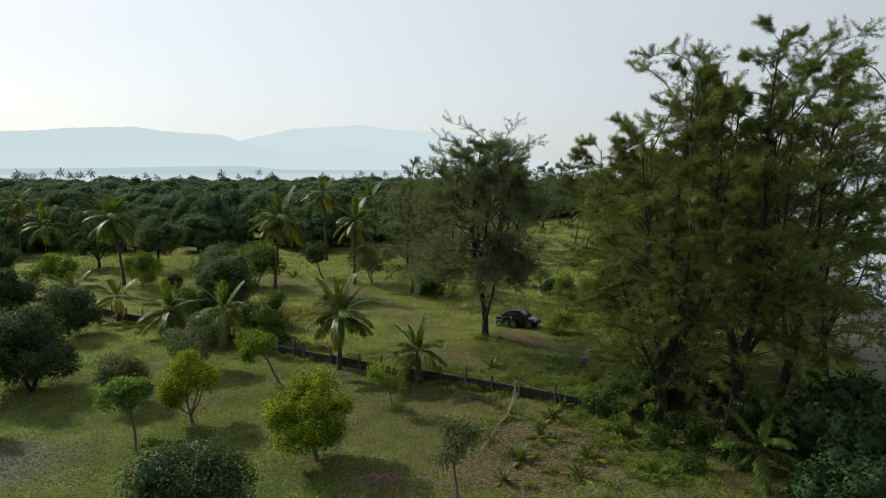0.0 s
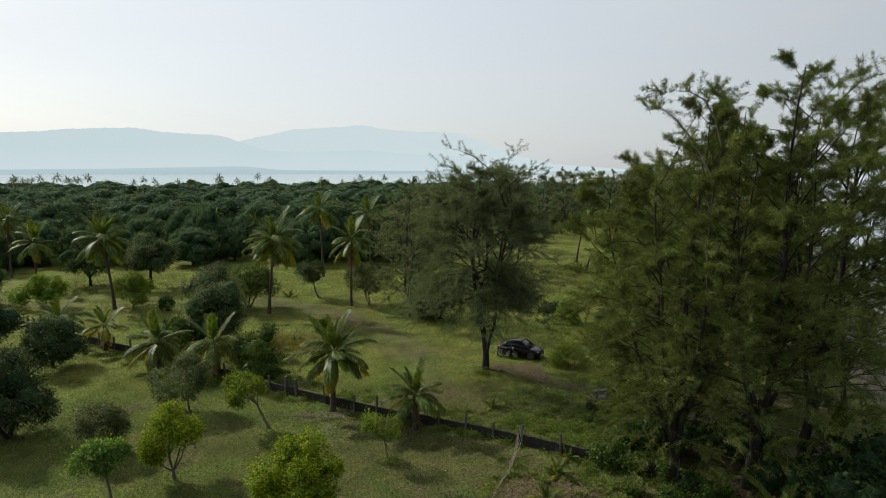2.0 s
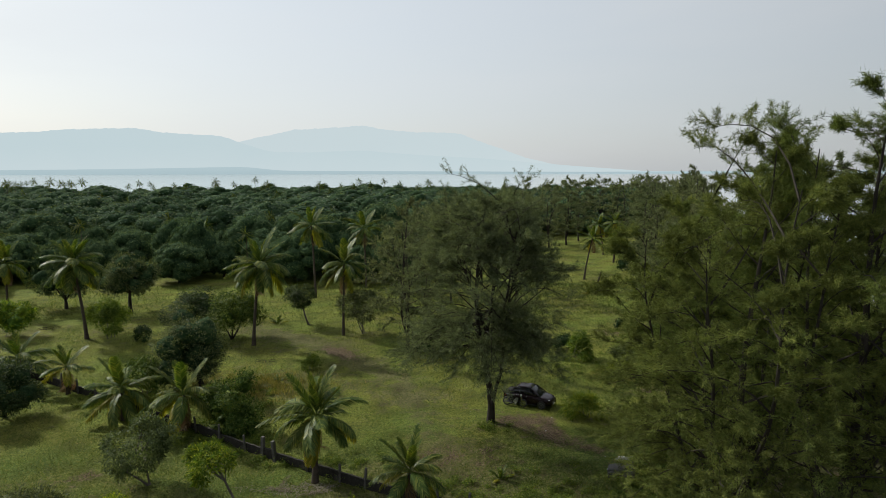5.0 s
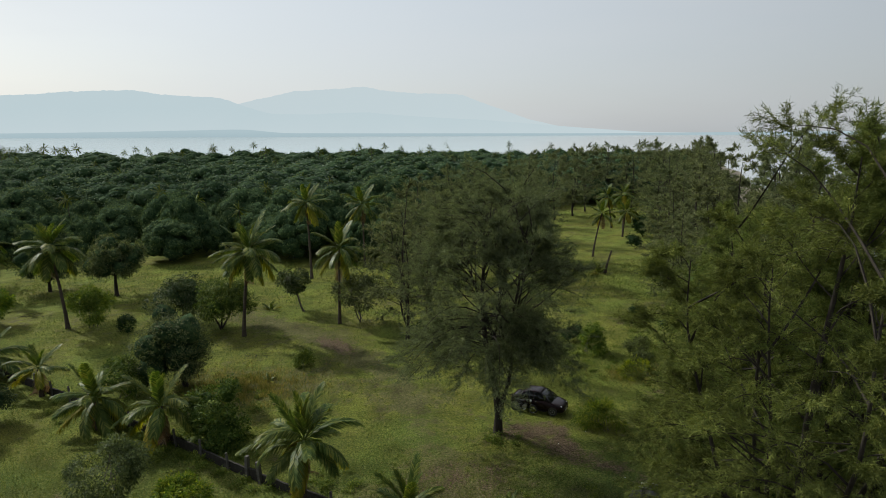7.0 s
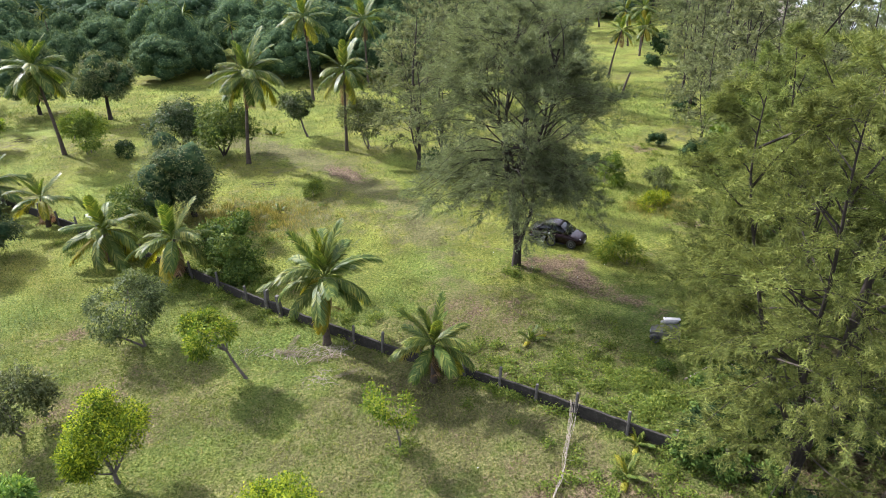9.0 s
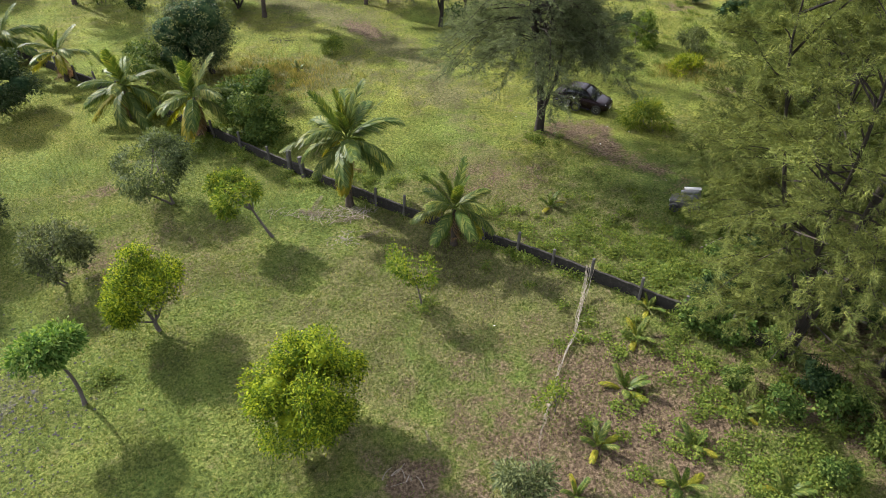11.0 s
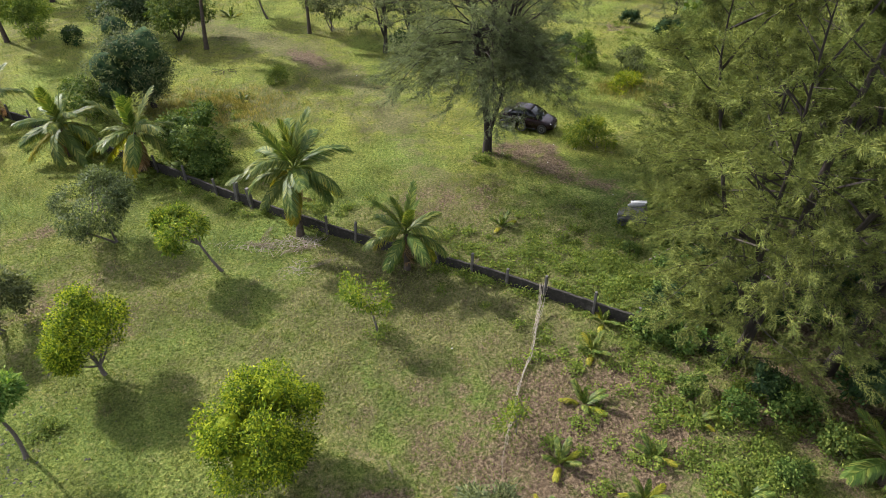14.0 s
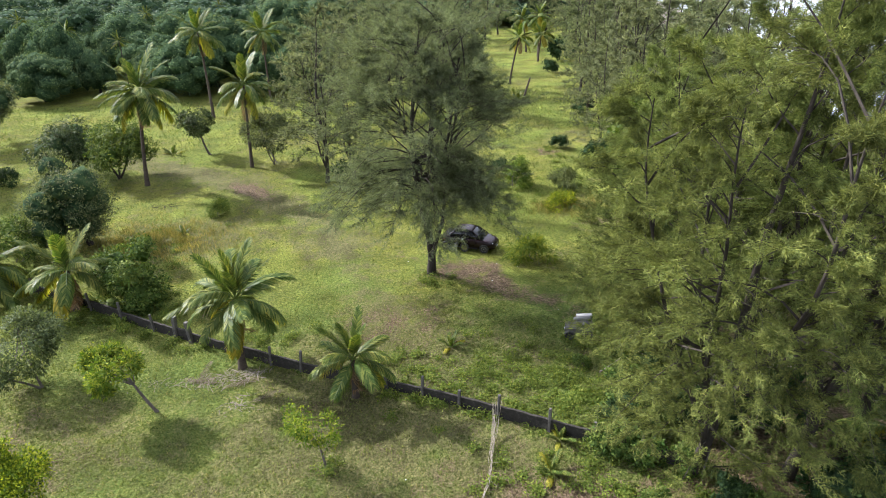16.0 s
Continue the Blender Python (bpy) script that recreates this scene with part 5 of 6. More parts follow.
WOODS = [woodland_tree(h, w, 140 + k) for k, (h, w) in enumerate([(8.8, 10.6), (10.0, 9.4), (7.6, 11.0), (9.4, 8.4), (8.2, 12.0)])]
rw = random.Random(7)
spots = []
for r_ in range(9):
    y0 = 80 + r_ * 7.0
    for c_ in range(38):
        x0 = -150 + c_ * 8.0 + (r_ % 2) * 4.0
        x, y = x0 + rw.uniform(-2.4, 2.4), y0 + rw.uniform(-2.2, 2.2)
        if abs(x) > y * 0.78 + 6 or clear_of_woods(x, y):
            continue
        spots.append((x, y))
used = set()
for i, (x, y) in enumerate(spots[:84]):
    k = rw.randrange(5)
    m = at_ground(x, y, rw.uniform(0, 360), rw.uniform(0.72, 1.16))
    if k not in used:
        WOODS[k].matrix_basis = m
        used.add(k)
    else:
        copy_thing(WOODS[k], m)


def build_far_woods():
    """The woods beyond: crowns too many to count, each a billowing heap of leaf sprays."""
    rng = np.random.default_rng(77)
    near_domes = [dome(rng, 26, 850, (0.085, 0.055), -0.3, 0.36) for _ in range(5)]
    far_domes = [dome(rng, 15, 240, (0.12, 0.085), -0.2, 0.44) for _ in range(5)]
    vs, cores, lumps = [], [], []
    y = 108.0
    taken = np.array(spots[:84])
    while y < 388:
        step = 9.2 + (y - 108) * 0.018
        x = -0.74 * y - 20
        while x < 0.62 * y + 20:
            px, py = x + rng.uniform(-2.8, 2.8), y + rng.uniform(-2.8, 2.8)
            if not clear_of_woods(px, py) and np.hypot(*(taken - [px, py]).T).min() > 6.0:
                w = rng.choice([0.40, 0.50, 0.64, 0.80], p=[0.3, 0.3, 0.25, 0.15]) * rng.uniform(0.9, 1.1) * step
                h = rng.uniform(3.0, 6.4) + w * 0.62 if py < 200 else rng.uniform(2.8, 5.4) + w * 0.5
                lv, lc, lr = (near_domes if py < 200 else far_domes)[rng.integers(0, 5)]
                a = rng.uniform(0, 6.283)
                turn = np.array([[math.cos(a), -math.sin(a), 0], [math.sin(a), math.cos(a), 0], [0, 0, 1]])
                scale, mid = np.array([w, w, h * 0.5]), np.array([px, py, h * 0.5])
                vs.append((lv * scale) @ turn.T + mid)
                cores.append((ICO[0] * 0.66 * scale) + mid)
                for c, r in zip(lc, lr):
                    lumps.append((((ICO_LOW[0] * r * 0.86 + c) * scale) @ turn.T) + mid)
            x += step
        y += step * 0.85
    v = np.concatenate(vs)
    tri = (np.arange(len(cores))[:, None, None] * len(ICO[0]) + ICO[1][None]).reshape(-1, 3) + len(v)
    low = (np.arange(len(lumps))[:, None, None] * len(ICO_LOW[0]) + ICO_LOW[1][None]).reshape(-1, 3) + len(v) + len(cores) * len(ICO[0])
    me = np_mesh("far_woods", np.concatenate([v, *cores, *lumps]), [np.arange(len(v)).reshape(-1, 4), np.concatenate([tri, low])], [M["leaf_far_hazy"], M["leaf_mass_shaded"]], [0, 1], smooth=[False, True])
    return tagged(new("far_woods", me), "dark green woods stretching to the bay", "woods", kind="stuff")


build_far_woods()
PALMS = [far_palm(160 + k, h, l) for k, (h, l) in enumerate([(14.0, 3.2), (15.4, 3.3), (13.0, 3.1)])]
rp = random.Random(19)
n_placed = 0
while n_placed < 96:
    y = rp.uniform(112, 330) if n_placed < 30 else rp.uniform(285, 385)
    x = rp.uniform(-0.72 * y, 0.30 * y)
    if clear_of_woods(x, y) and not (y > 250 and x < 80):
        continue
    m = at_ground(x, y, rp.uniform(0, 360), rp.uniform(0.62, 0.84) if n_placed < 30 else rp.uniform(0.80, 1.2))
    if n_placed < 3:
        PALMS[n_placed].matrix_basis = m
    else:
        copy_thing(PALMS[n_placed % 3], m)
    n_placed += 1


# ---- boundary wall ----
def build_wall():
    root = thing("boundary_wall", "low weathered dark concrete wall with rough posts", "wall", kind="structure")
    rng = np.random.default_rng(5)
    xs = [11.6, 9.7, 8.2, 6.6, 4.7, 3.2, 1.69, 0.19, -1.78, -3.71, -5.16, -7.2, -9.37, -10.26, -11.56]
    while xs[-1] > -52:
        xs.append(xs[-1] - 2.0)
    post_mesh = None
    for i, (a, b) in enumerate(zip(xs[:-1], xs[1:])):
        mx, my = (a + b) / 2, (line_y(a) + line_y(b)) / 2
        ang = math.degrees(math.atan2(line_y(a) - line_y(b), a - b))
        za, zb = float(land(a, line_y(a))), float(land(b, line_y(b)))
        L = math.hypot(a - b, line_y(a) - line_y(b))
        h = 0.57 + rng.uniform(-0.06, 0.05)
        bm = bmesh.new()
        n = 6
        cols = []
        for k in range(n + 1):
            t = k / n
            top = h + rng.uniform(-0.025, 0.025)
            cols.append([bm.verts.new(((t - 0.5) * (L - 0.02), sy * 0.06, z)) for sy, z in ((-1, -0.3), (-1, top - 0.02), (-0.7, top), (0.7, top), (1, top - 0.02), (1, -0.3))])
        for c0, c1 in zip(cols[:-1], cols[1:]):
            for j in range(5):
                bm.faces.new((c0[j], c1[j], c1[j + 1], c0[j + 1]))
        bm.faces.new(cols[0]), bm.faces.new(cols[-1][::-1])
        bmesh.ops.recalc_face_normals(bm, faces=bm.faces[:])
        slope = math.degrees(math.atan2(za - zb, L))
        part("panel", bm, M["concrete"], root, m=pose(mx, my, (za + zb) / 2, 0, 0, ang) @ pose(0, 0, 0, 0, -slope, 0))
    for i, x in enumerate(xs):
        gate = i in (12, 13)
        w = 0.20 if gate else 0.11
        h = 1.25 if gate else 1.12 + rng.uniform(-0.12, 0.12)
        bm = box_bm(w, w, h + 0.3, 0.012, (0, 0, h / 2 - 0.15))
        z = float(land(x, line_y(x)))
        part("post", bm, M["post_concrete"], root, m=pose(x, line_y(x) - 0.10, z, rng.uniform(-5, 5), rng.uniform(-4, 4), ang))


build_wall()


# ---- parked car ----
def loft(stations, sections):
    """A closed skin through cross-sections: stations of (x, list of (y, z)) for one half, mirrored."""
    bm = bmesh.new()
    rings = []
    for x, half in stations:
        ring = [bm.verts.new((x, y, z)) for y, z in half] + [bm.verts.new((x, -y, z)) for y, z in reversed(half)]
        rings.append(ring)
    n = len(rings[0])
    for a, b in zip(rings[:-1], rings[1:]):
        for k in range(n):
            bm.faces.new((a[k], b[k], b[(k + 1) % n], a[(k + 1) % n]))
    bm.faces.new(rings[0][::-1]), bm.faces.new(rings[-1])
    bmesh.ops.recalc_face_normals(bm, faces=bm.faces[:])
    return bm


def disc_bm(r, w, inner=0.0, segs=24):
    """A wheel-like ring about the y axis, with rounded shoulders."""
    bm = bmesh.new()
    prof = [(inner, -w / 2), (r * 0.93, -w / 2), (r, -w * 0.3), (r, w * 0.3), (r * 0.93, w / 2), (inner, w / 2)]
    rings = []
    for k in range(segs):
        a = 2 * math.pi * k / segs
        rings.append([bm.verts.new((math.cos(a) * p, q, math.sin(a) * p)) for p, q in prof])
    m = len(prof)
    for k in range(segs):
        a, b = rings[k], rings[(k + 1) % segs]
        for j in range(m if inner > 0 else m - 1):
            bm.faces.new((a[j], b[j], b[(j + 1) % m], a[(j + 1) % m]))
    bmesh.ops.remove_doubles(bm, verts=bm.verts[:], dist=1e-5)
    bmesh.ops.recalc_face_normals(bm, faces=bm.faces[:])
    return bm


def rim_bm(r, w, spokes=7):
    bm = disc_bm(r, w, r * 0.86, 24)
    out = [bm, disc_bm(r * 0.22, w * 0.9, 0.0, 12)]
    for k in range(spokes):
        out.append(box_bm(r * 0.75, w * 0.35, r * 0.16, 0.004, (r * 0.5, 0, 0), None))
        out[-1].transform(Matrix.Rotation(2 * math.pi * k / spokes, 4, "Y"))
    return join_bm(*out)


def build_car():
    """A small dark saloon, nose along +x, 3.95 m long."""
    root = thing("parked_car", "dark maroon saloon car parked on worn earth under the tree", "car")

    def sec(w, z0, zb, zt):
        return [(w * 0.80, z0), (w * 0.97, z0 + 0.10), (w, zb), (w * 0.985, zt - 0.12), (w * 0.93, zt - 0.02), (w * 0.55, zt + 0.012)]
    st = [(-1.96, sec(0.66, 0.36, 0.56, 0.84)), (-1.90, sec(0.74, 0.27, 0.55, 0.93)), (-1.55, sec(0.81, 0.21, 0.55, 0.98)), (-0.9, sec(0.84, 0.19, 0.55, 0.95)), (0.0, sec(0.845, 0.19, 0.55, 0.93)),
          (0.75, sec(0.84, 0.19, 0.55, 0.93)), (1.25, sec(0.82, 0.21, 0.54, 0.88)), (1.65, sec(0.77, 0.23, 0.52, 0.80)), (1.90, sec(0.66, 0.27, 0.48, 0.68)), (1.98, sec(0.56, 0.34, 0.46, 0.58))]
    bm = loft(st, None)
    bmesh.ops.subdivide_edges(bm, edges=[e for e in bm.edges if e.calc_length() > 0.3], cuts=1)
    body = part("body", bm, M["car_paint"], root, smooth=True)
    # roof and pillars
    def cab(w0, z0, w1, z1):
        return [(w0, z0), (w0 * 0.5 + w1 * 0.5 + 0.02, (z0 + z1) / 2), (w1, z1 - 0.05), (w1 * 0.9, z1), (w1 * 0.4, z1 + 0.02)]
    cab_st = [(-1.62, cab(0.70, 0.93, 0.66, 0.97)), (-1.10, cab(0.75, 0.93, 0.60, 1.32)), (-0.75, cab(0.77, 0.93, 0.60, 1.43)), (-0.1, cab(0.78, 0.92, 0.61, 1.475)), (0.35, cab(0.78, 0.92, 0.60, 1.43)), (1.12, cab(0.74, 0.88, 0.64, 0.92))]
    part("cabin", loft(cab_st, None), M["glass"], root, "dark tinted windows", smooth=True)
    roof = [(-1.05, [(0.50, 1.335), (0.56, 1.345), (0.57, 1.365), (0.40, 1.385), (0.2, 1.392)]), (-0.75, [(0.52, 1.40), (0.585, 1.42), (0.58, 1.445), (0.42, 1.468), (0.2, 1.475)]),
            (-0.1, [(0.54, 1.44), (0.60, 1.46), (0.59, 1.487), (0.42, 1.508), (0.2, 1.515)]), (0.33, [(0.52, 1.41), (0.585, 1.42), (0.575, 1.45), (0.42, 1.468), (0.2, 1.475)])]
    part("roof", loft(roof, None), M["car_paint"], root, smooth=True)
    for sy in (1, -1):
        for x0, z0, x1, z1, r in ((0.36, 1.42, 1.06, 0.92, 0.028), (-0.25, 1.46, -0.18, 0.93, 0.030), (-0.95, 1.38, -1.35, 0.97, 0.045)):
            y0, y1 = 0.595, 0.765
            me = tubes_mesh("pillar", [(np.array([[x0, sy * y0, z0], [(x0 + x1) / 2, sy * (y0 + y1) / 2 * 1.01, (z0 + z1) / 2], [x1, sy * y1, z1]]), np.array([r, r, r]))], M["car_paint"], 6)
            part_mesh("pillar", me, body)
        part("door_mirror", box_bm(0.12, 0.18, 0.11, 0.03, (0.66, sy * 0.90, 0.98), segments=2), M["car_paint"], root)
        part("headlight", box_bm(0.30, 0.24, 0.13, 0.05, (1.70, sy * 0.56, 0.66), Matrix.Rotation(-sy * 0.55, 4, "Z"), 2), M["lamp_glass"], root, "clear headlight")
        part("tail_light", box_bm(0.12, 0.22, 0.18, 0.04, (-1.88, sy * 0.62, 0.80), None, 2), M["red_lens"], root, "red tail light")
        part("sill", box_bm(1.7, 0.05, 0.08, 0.02, (-0.05, sy * 0.80, 0.22)), M["black_plastic"], root)
        for x in (0.05, -0.78):
            part("door_handle", box_bm(0.17, 0.03, 0.03, 0.01, (x, sy * 0.85, 0.84)), M["chrome"], root)
        for x in (1.27, -1.22):
            arch = disc_bm(0.335, 0.10)
            arch.transform(Matrix.Translation((x, sy * 0.80, 0.30)))
            part("wheel_arch", arch, M["black_plastic"], root)
            tyre = disc_bm(0.29, 0.19, 0.19)
            w = part("tyre", tyre, M["rubber"], root, m=pose(x, sy * 0.76, 0.29))
            part("rim", rim_bm(0.20, 0.17), M["alloy"], w, "silver alloy rim", m=pose(0, sy * 0.02, 0))
    part("front_bumper", box_bm(0.12, 1.15, 0.12, 0.05, (1.93, 0, 0.36), None, 2), M["car_paint"], root)
    part("grille", box_bm(0.05, 0.62, 0.13, 0.02, (1.965, 0, 0.52)), M["black_plastic"], root)
    part("rear_bumper", box_bm(0.14, 1.30, 0.16, 0.05, (-1.93, 0, 0.44), None, 2), M["car_paint"], root)
    part("number_plate", box_bm(0.015, 0.40, 0.12, 0.004, (2.005, 0, 0.37)), M["white_panel"], root)
    return root


put(build_car(), 6.45, 57.0, -28.0, 0.9, 0.0)


# ---- motorcycle ----
def build_motorcycle():
    root = thing("motorcycle", "black motorcycle with spoked wheels on its stand beside the car", "motorcycle")
    for x in (0.62, -0.62):
        w = part("wheel", disc_bm(0.29, 0.09, 0.225), M["rubber"], root, m=pose(x, 0, 0.29))
        part("rim", rim_bm(0.225, 0.05, 10), M["chrome"], w, "spoked chrome rim")
        g = disc_bm(0.325, 0.11, 0.30, 20)
        bmesh.ops.delete(g, geom=[v for v in g.verts if v.co.z < 0.12], context="VERTS")
        part("mudguard", g, M["black_plastic"], root, m=pose(x, 0, 0.29))

    def bar(name, pts, r, mat, sides=7):
        return part_mesh(name, tubes_mesh(name, [(np.array(pts, dtype=float), np.full(len(pts), r))], M[mat], sides), root)
    for sy in (0.07, -0.07):
        bar("fork", [(0.62, sy, 0.29), (0.48, sy, 0.62), (0.38, sy, 0.92)], 0.022, "chrome")
        bar("shock", [(-0.60, sy * 1.6, 0.30), (-0.42, sy * 1.6, 0.66)], 0.03, "chrome")
        bar("swing_arm", [(-0.62, sy * 1.3, 0.29), (-0.10, sy * 1.3, 0.33)], 0.022, "black_plastic")
    bar("frame", [(0.36, 0, 0.84), (0.20, 0, 0.40), (-0.10, 0, 0.27), (-0.20, 0, 0.62), (-0.62, 0, 0.74)], 0.026, "black_plastic")
    bar("handlebar", [(0.22, 0.36, 1.00), (0.33, 0.20, 0.98), (0.37, 0, 0.95), (0.33, -0.20, 0.98), (0.22, -0.36, 1.00)], 0.014, "chrome")
    bar("exhaust", [(0.22, -0.12, 0.38), (0.15, -0.14, 0.24), (-0.2, -0.15, 0.24), (-0.75, -0.16, 0.34)], 0.035, "chrome")
    tank = bmesh.new()
    bmesh.ops.create_uvsphere(tank, u_segments=14, v_segments=9, radius=1.0, matrix=Matrix.Translation((0.16, 0, 0.78)) @ Matrix.Rotation(radians(12), 4, "Y") @ Matrix.Diagonal((0.27, 0.13, 0.13, 1)))
    part("fuel_tank", tank, M["car_paint"], root, smooth=True)
    part("seat", box_bm(0.62, 0.22, 0.09, 0.04, (-0.36, 0, 0.80), Matrix.Rotation(radians(3), 4, "Y"), 2), M["black_plastic"], root)
    eng = join_bm(box_bm(0.30, 0.20, 0.22, 0.04, (0.05, 0, 0.38)), *[box_bm(0.20, 0.23, 0.018, 0.004, (0.14, 0, 0.50 + 0.035 * k), Matrix.Rotation(radians(-20), 4, "Y")) for k in range(4)])
    part("engine", eng, M["alloy"], root)
    lamp = bmesh.new()
    bmesh.ops.create_uvsphere(lamp, u_segments=12, v_segments=8, radius=0.085, matrix=Matrix.Translation((0.47, 0, 0.86)) @ Matrix.Diagonal((0.8, 1, 1, 1)))
    part("headlight", lamp, M["lamp_glass"], root, smooth=True)
    part("tail_light", box_bm(0.05, 0.10, 0.06, 0.015, (-0.72, 0, 0.76)), M["red_lens"], root)
    part("side_stand", box_bm(0.03, 0.03, 0.30, 0.005, (-0.05, 0.16, 0.14), Matrix.Rotation(radians(20), 4, "X")), M["chrome"], root)
    for sy in (0.26, -0.26):
        bar("mirror_stem", [(0.28, sy, 0.99), (0.24, sy * 1.15, 1.16)], 0.007, "black_plastic", 5)
    return root


put(build_motorcycle(), 5.35, 56.45, -25.0, 0.98, 0.0)


# ---- old utility cart under the she-oaks ----
def build_cart():
    root = thing("utility_cart", "weathered utility cart with pale hood and rolled tarpaulin in weeds", "cart")
    tub = loft([(-0.85, [(0.34, 0.36), (0.46, 0.44), (0.48, 0.72), (0.44, 0.78)]), (-0.75, [(0.42, 0.30), (0.52, 0.42), (0.53, 0.76), (0.48, 0.82)]), (0.1, [(0.42, 0.30), (0.52, 0.42), (0.53, 0.76), (0.48, 0.80)]),
                (0.55, [(0.40, 0.34), (0.48, 0.44), (0.48, 0.70), (0.42, 0.75)]), (0.88, [(0.30, 0.40), (0.38, 0.46), (0.38, 0.62), (0.32, 0.66)])], None)
    part("body", tub, M["cart_paint"], root)
    for x in (0.55, -0.55):
        for sy in (1, -1):
            w = part("wheel", disc_bm(0.27, 0.15, 0.16, 20), M["rubber"], root, m=pose(x, sy * 0.55, 0.27))
            part("hub", rim_bm(0.165, 0.12, 5), M["cart_paint"], w, "rusty grey hub")
            fender = disc_bm(0.34, 0.20, 0.31, 20)
            bmesh.ops.delete(fender, geom=[v for v in fender.verts if v.co.z < 0.08], context="VERTS")
            part("fender", fender, M["cart_paint"], root, m=pose(x, sy * 0.55, 0.27))
    hood = box_bm(0.95, 0.50, 0.035, 0.014, (0, 0, 0), None, 2)
    for v in hood.verts:
        v.co.z += 0.05 * math.cos(v.co.y * 4.5)
    part("hood", hood, M["white_panel"], root, "pale chalky hood panel", m=pose(-0.22, -0.20, 1.37, 14, 6, 8))
    roll = tubes_mesh("tarpaulin", [(np.stack([np.linspace(-0.5, 0.5, 8), 0.02 * np.sin(np.arange(8)), 0.015 * np.cos(np.arange(8) * 2.0)], axis=-1), np.array([0.09, 0.12, 0.13, 0.125, 0.13, 0.125, 0.12, 0.08]))], M["tarp"], 10)
    part_mesh("tarpaulin", roll, root, "rolled grey tarpaulin", pose(-0.10, 0.28, 1.44, 0, 10, 8))
    for x, y in ((-0.68, 0.42), (-0.68, -0.42), (0.15, 0.42), (0.15, -0.42)):
        part_mesh("upright", tubes_mesh("upright", [(np.array([[x, y, 0.70], [x, y * 0.98, 1.34]]), np.array([0.022, 0.02]))], M["cart_paint"], 6), root)
    for y in (0.42, -0.42):
        part_mesh("rail", tubes_mesh("rail", [(np.array([[-0.72, y, 1.33], [0.20, y, 1.33]]), np.array([0.022, 0.022]))], M["cart_paint"], 6), root)
    for x in (-0.68, 0.15):
        part_mesh("rail", tubes_mesh("rail", [(np.array([[x, -0.42, 1.33], [x, 0.44, 1.33]]), np.array([0.02, 0.02]))], M["cart_paint"], 6), root)
    part("seat", box_bm(0.42, 0.80, 0.14, 0.05, (-0.42, 0, 0.85), None, 2), M["black_plastic"], root)
    steer = disc_bm(0.17, 0.03, 0.145, 16)
    part("steering_wheel", steer, M["black_plastic"], root, m=pose(0.02, 0.18, 0.98, 0, 0, 90) @ pose(0, 0, 0, 0, 0, 0))
    part_mesh("steering_column", tubes_mesh("steering_column", [(np.array([[0.02, 0.18, 0.98], [0.32, 0.18, 0.70]]), np.array([0.018, 0.018]))], M["cart_paint"], 6), root)
    part("lamp", box_bm(0.06, 0.12, 0.10, 0.025, (0.88, 0.22, 0.58), None, 2), M["lamp_glass"], root)
    return root


put(build_cart(), 10.05, 45.5, 160.0, 0.82, 0.0)


# ---- things lying in the grass ----
def build_canes():
    """Dry canes and withered vine laid in a line from the wall out over the grass."""
    rng = np.random.default_rng(9)
    root = thing("cane_bundle", "straggling line of pale dry canes laid across the grass", "dead branches", pose(3.2, 35.2, float(land(3.2, 35.2))))
    home = np.array([3.2, 35.2, float(land(3.2, 35.2))])
    for k in range(26):
        t0 = max(0.0, rng.uniform(-0.4, 0.75))
        ts = np.linspace(t0, min(t0 + rng.uniform(0.15, 0.35), 1.0), 9)
        spread = 0.03 + 0.13 * np.exp(-ts * 7)
        twist = rng.uniform(0, 6.28)
        x = 4.58 + (1.80 - 4.58) * ts + np.sin(ts * 7) * 0.07 + np.sin(ts * 19 + 1.0) * 0.04 + rng.normal() * spread + 0.03 * np.sin(ts * 40 + twist)
        y = 39.6 + (30.8 - 39.6) * ts + rng.normal(size=9) * 0.02
        z = land(x, y) + 0.04 + rng.uniform(0, 0.10) + 0.95 * np.exp(-ts * 14) + np.abs(rng.normal(size=9)) * 0.02
        line = np.stack([x, y, z], axis=-1)
        lines = [(line - home, np.linspace(0.010, 0.005, 9) * rng.uniform(0.6, 1.2))]
        if k % 2:
            s = line[rng.integers(2, 7)]
            e = s + np.array([rng.normal() * 0.25, rng.uniform(-0.6, 0.1), rng.uniform(-0.02, 0.12)])
            lines.append((bend(s - home, e - home, rng, 0.12, 4), np.array([0.006, 0.005, 0.004, 0.003])))
        part_mesh("cane", tubes_mesh("cane", lines, M["dead_wood"], 5), root)
    return root


build_canes()


def branch_heap(label, n, spread, length, seed, mat="dead_wood", name="branch_heap", r=0.02):
    rng = np.random.default_rng(seed)
    lines = []
    for _ in range(n):
        c = np.array([rng.normal() * spread[0], rng.normal() * spread[1], rng.uniform(0.01, 0.07)])
        a = rng.uniform(0, 3.14)
        d = np.array([math.cos(a), math.sin(a), rng.uniform(-0.02, 0.05)]) * length * rng.uniform(0.4, 1.0) * 0.5
        lines.append((bend(c - d, c + d, rng, 0.1, 5), np.linspace(r, r * 0.4, 5) * rng.uniform(0.5, 1.3)))
    me = tubes_mesh(name, lines, M[mat], 5)
    return tagged(new(name, me), label, "dead branches", kind="stuff")


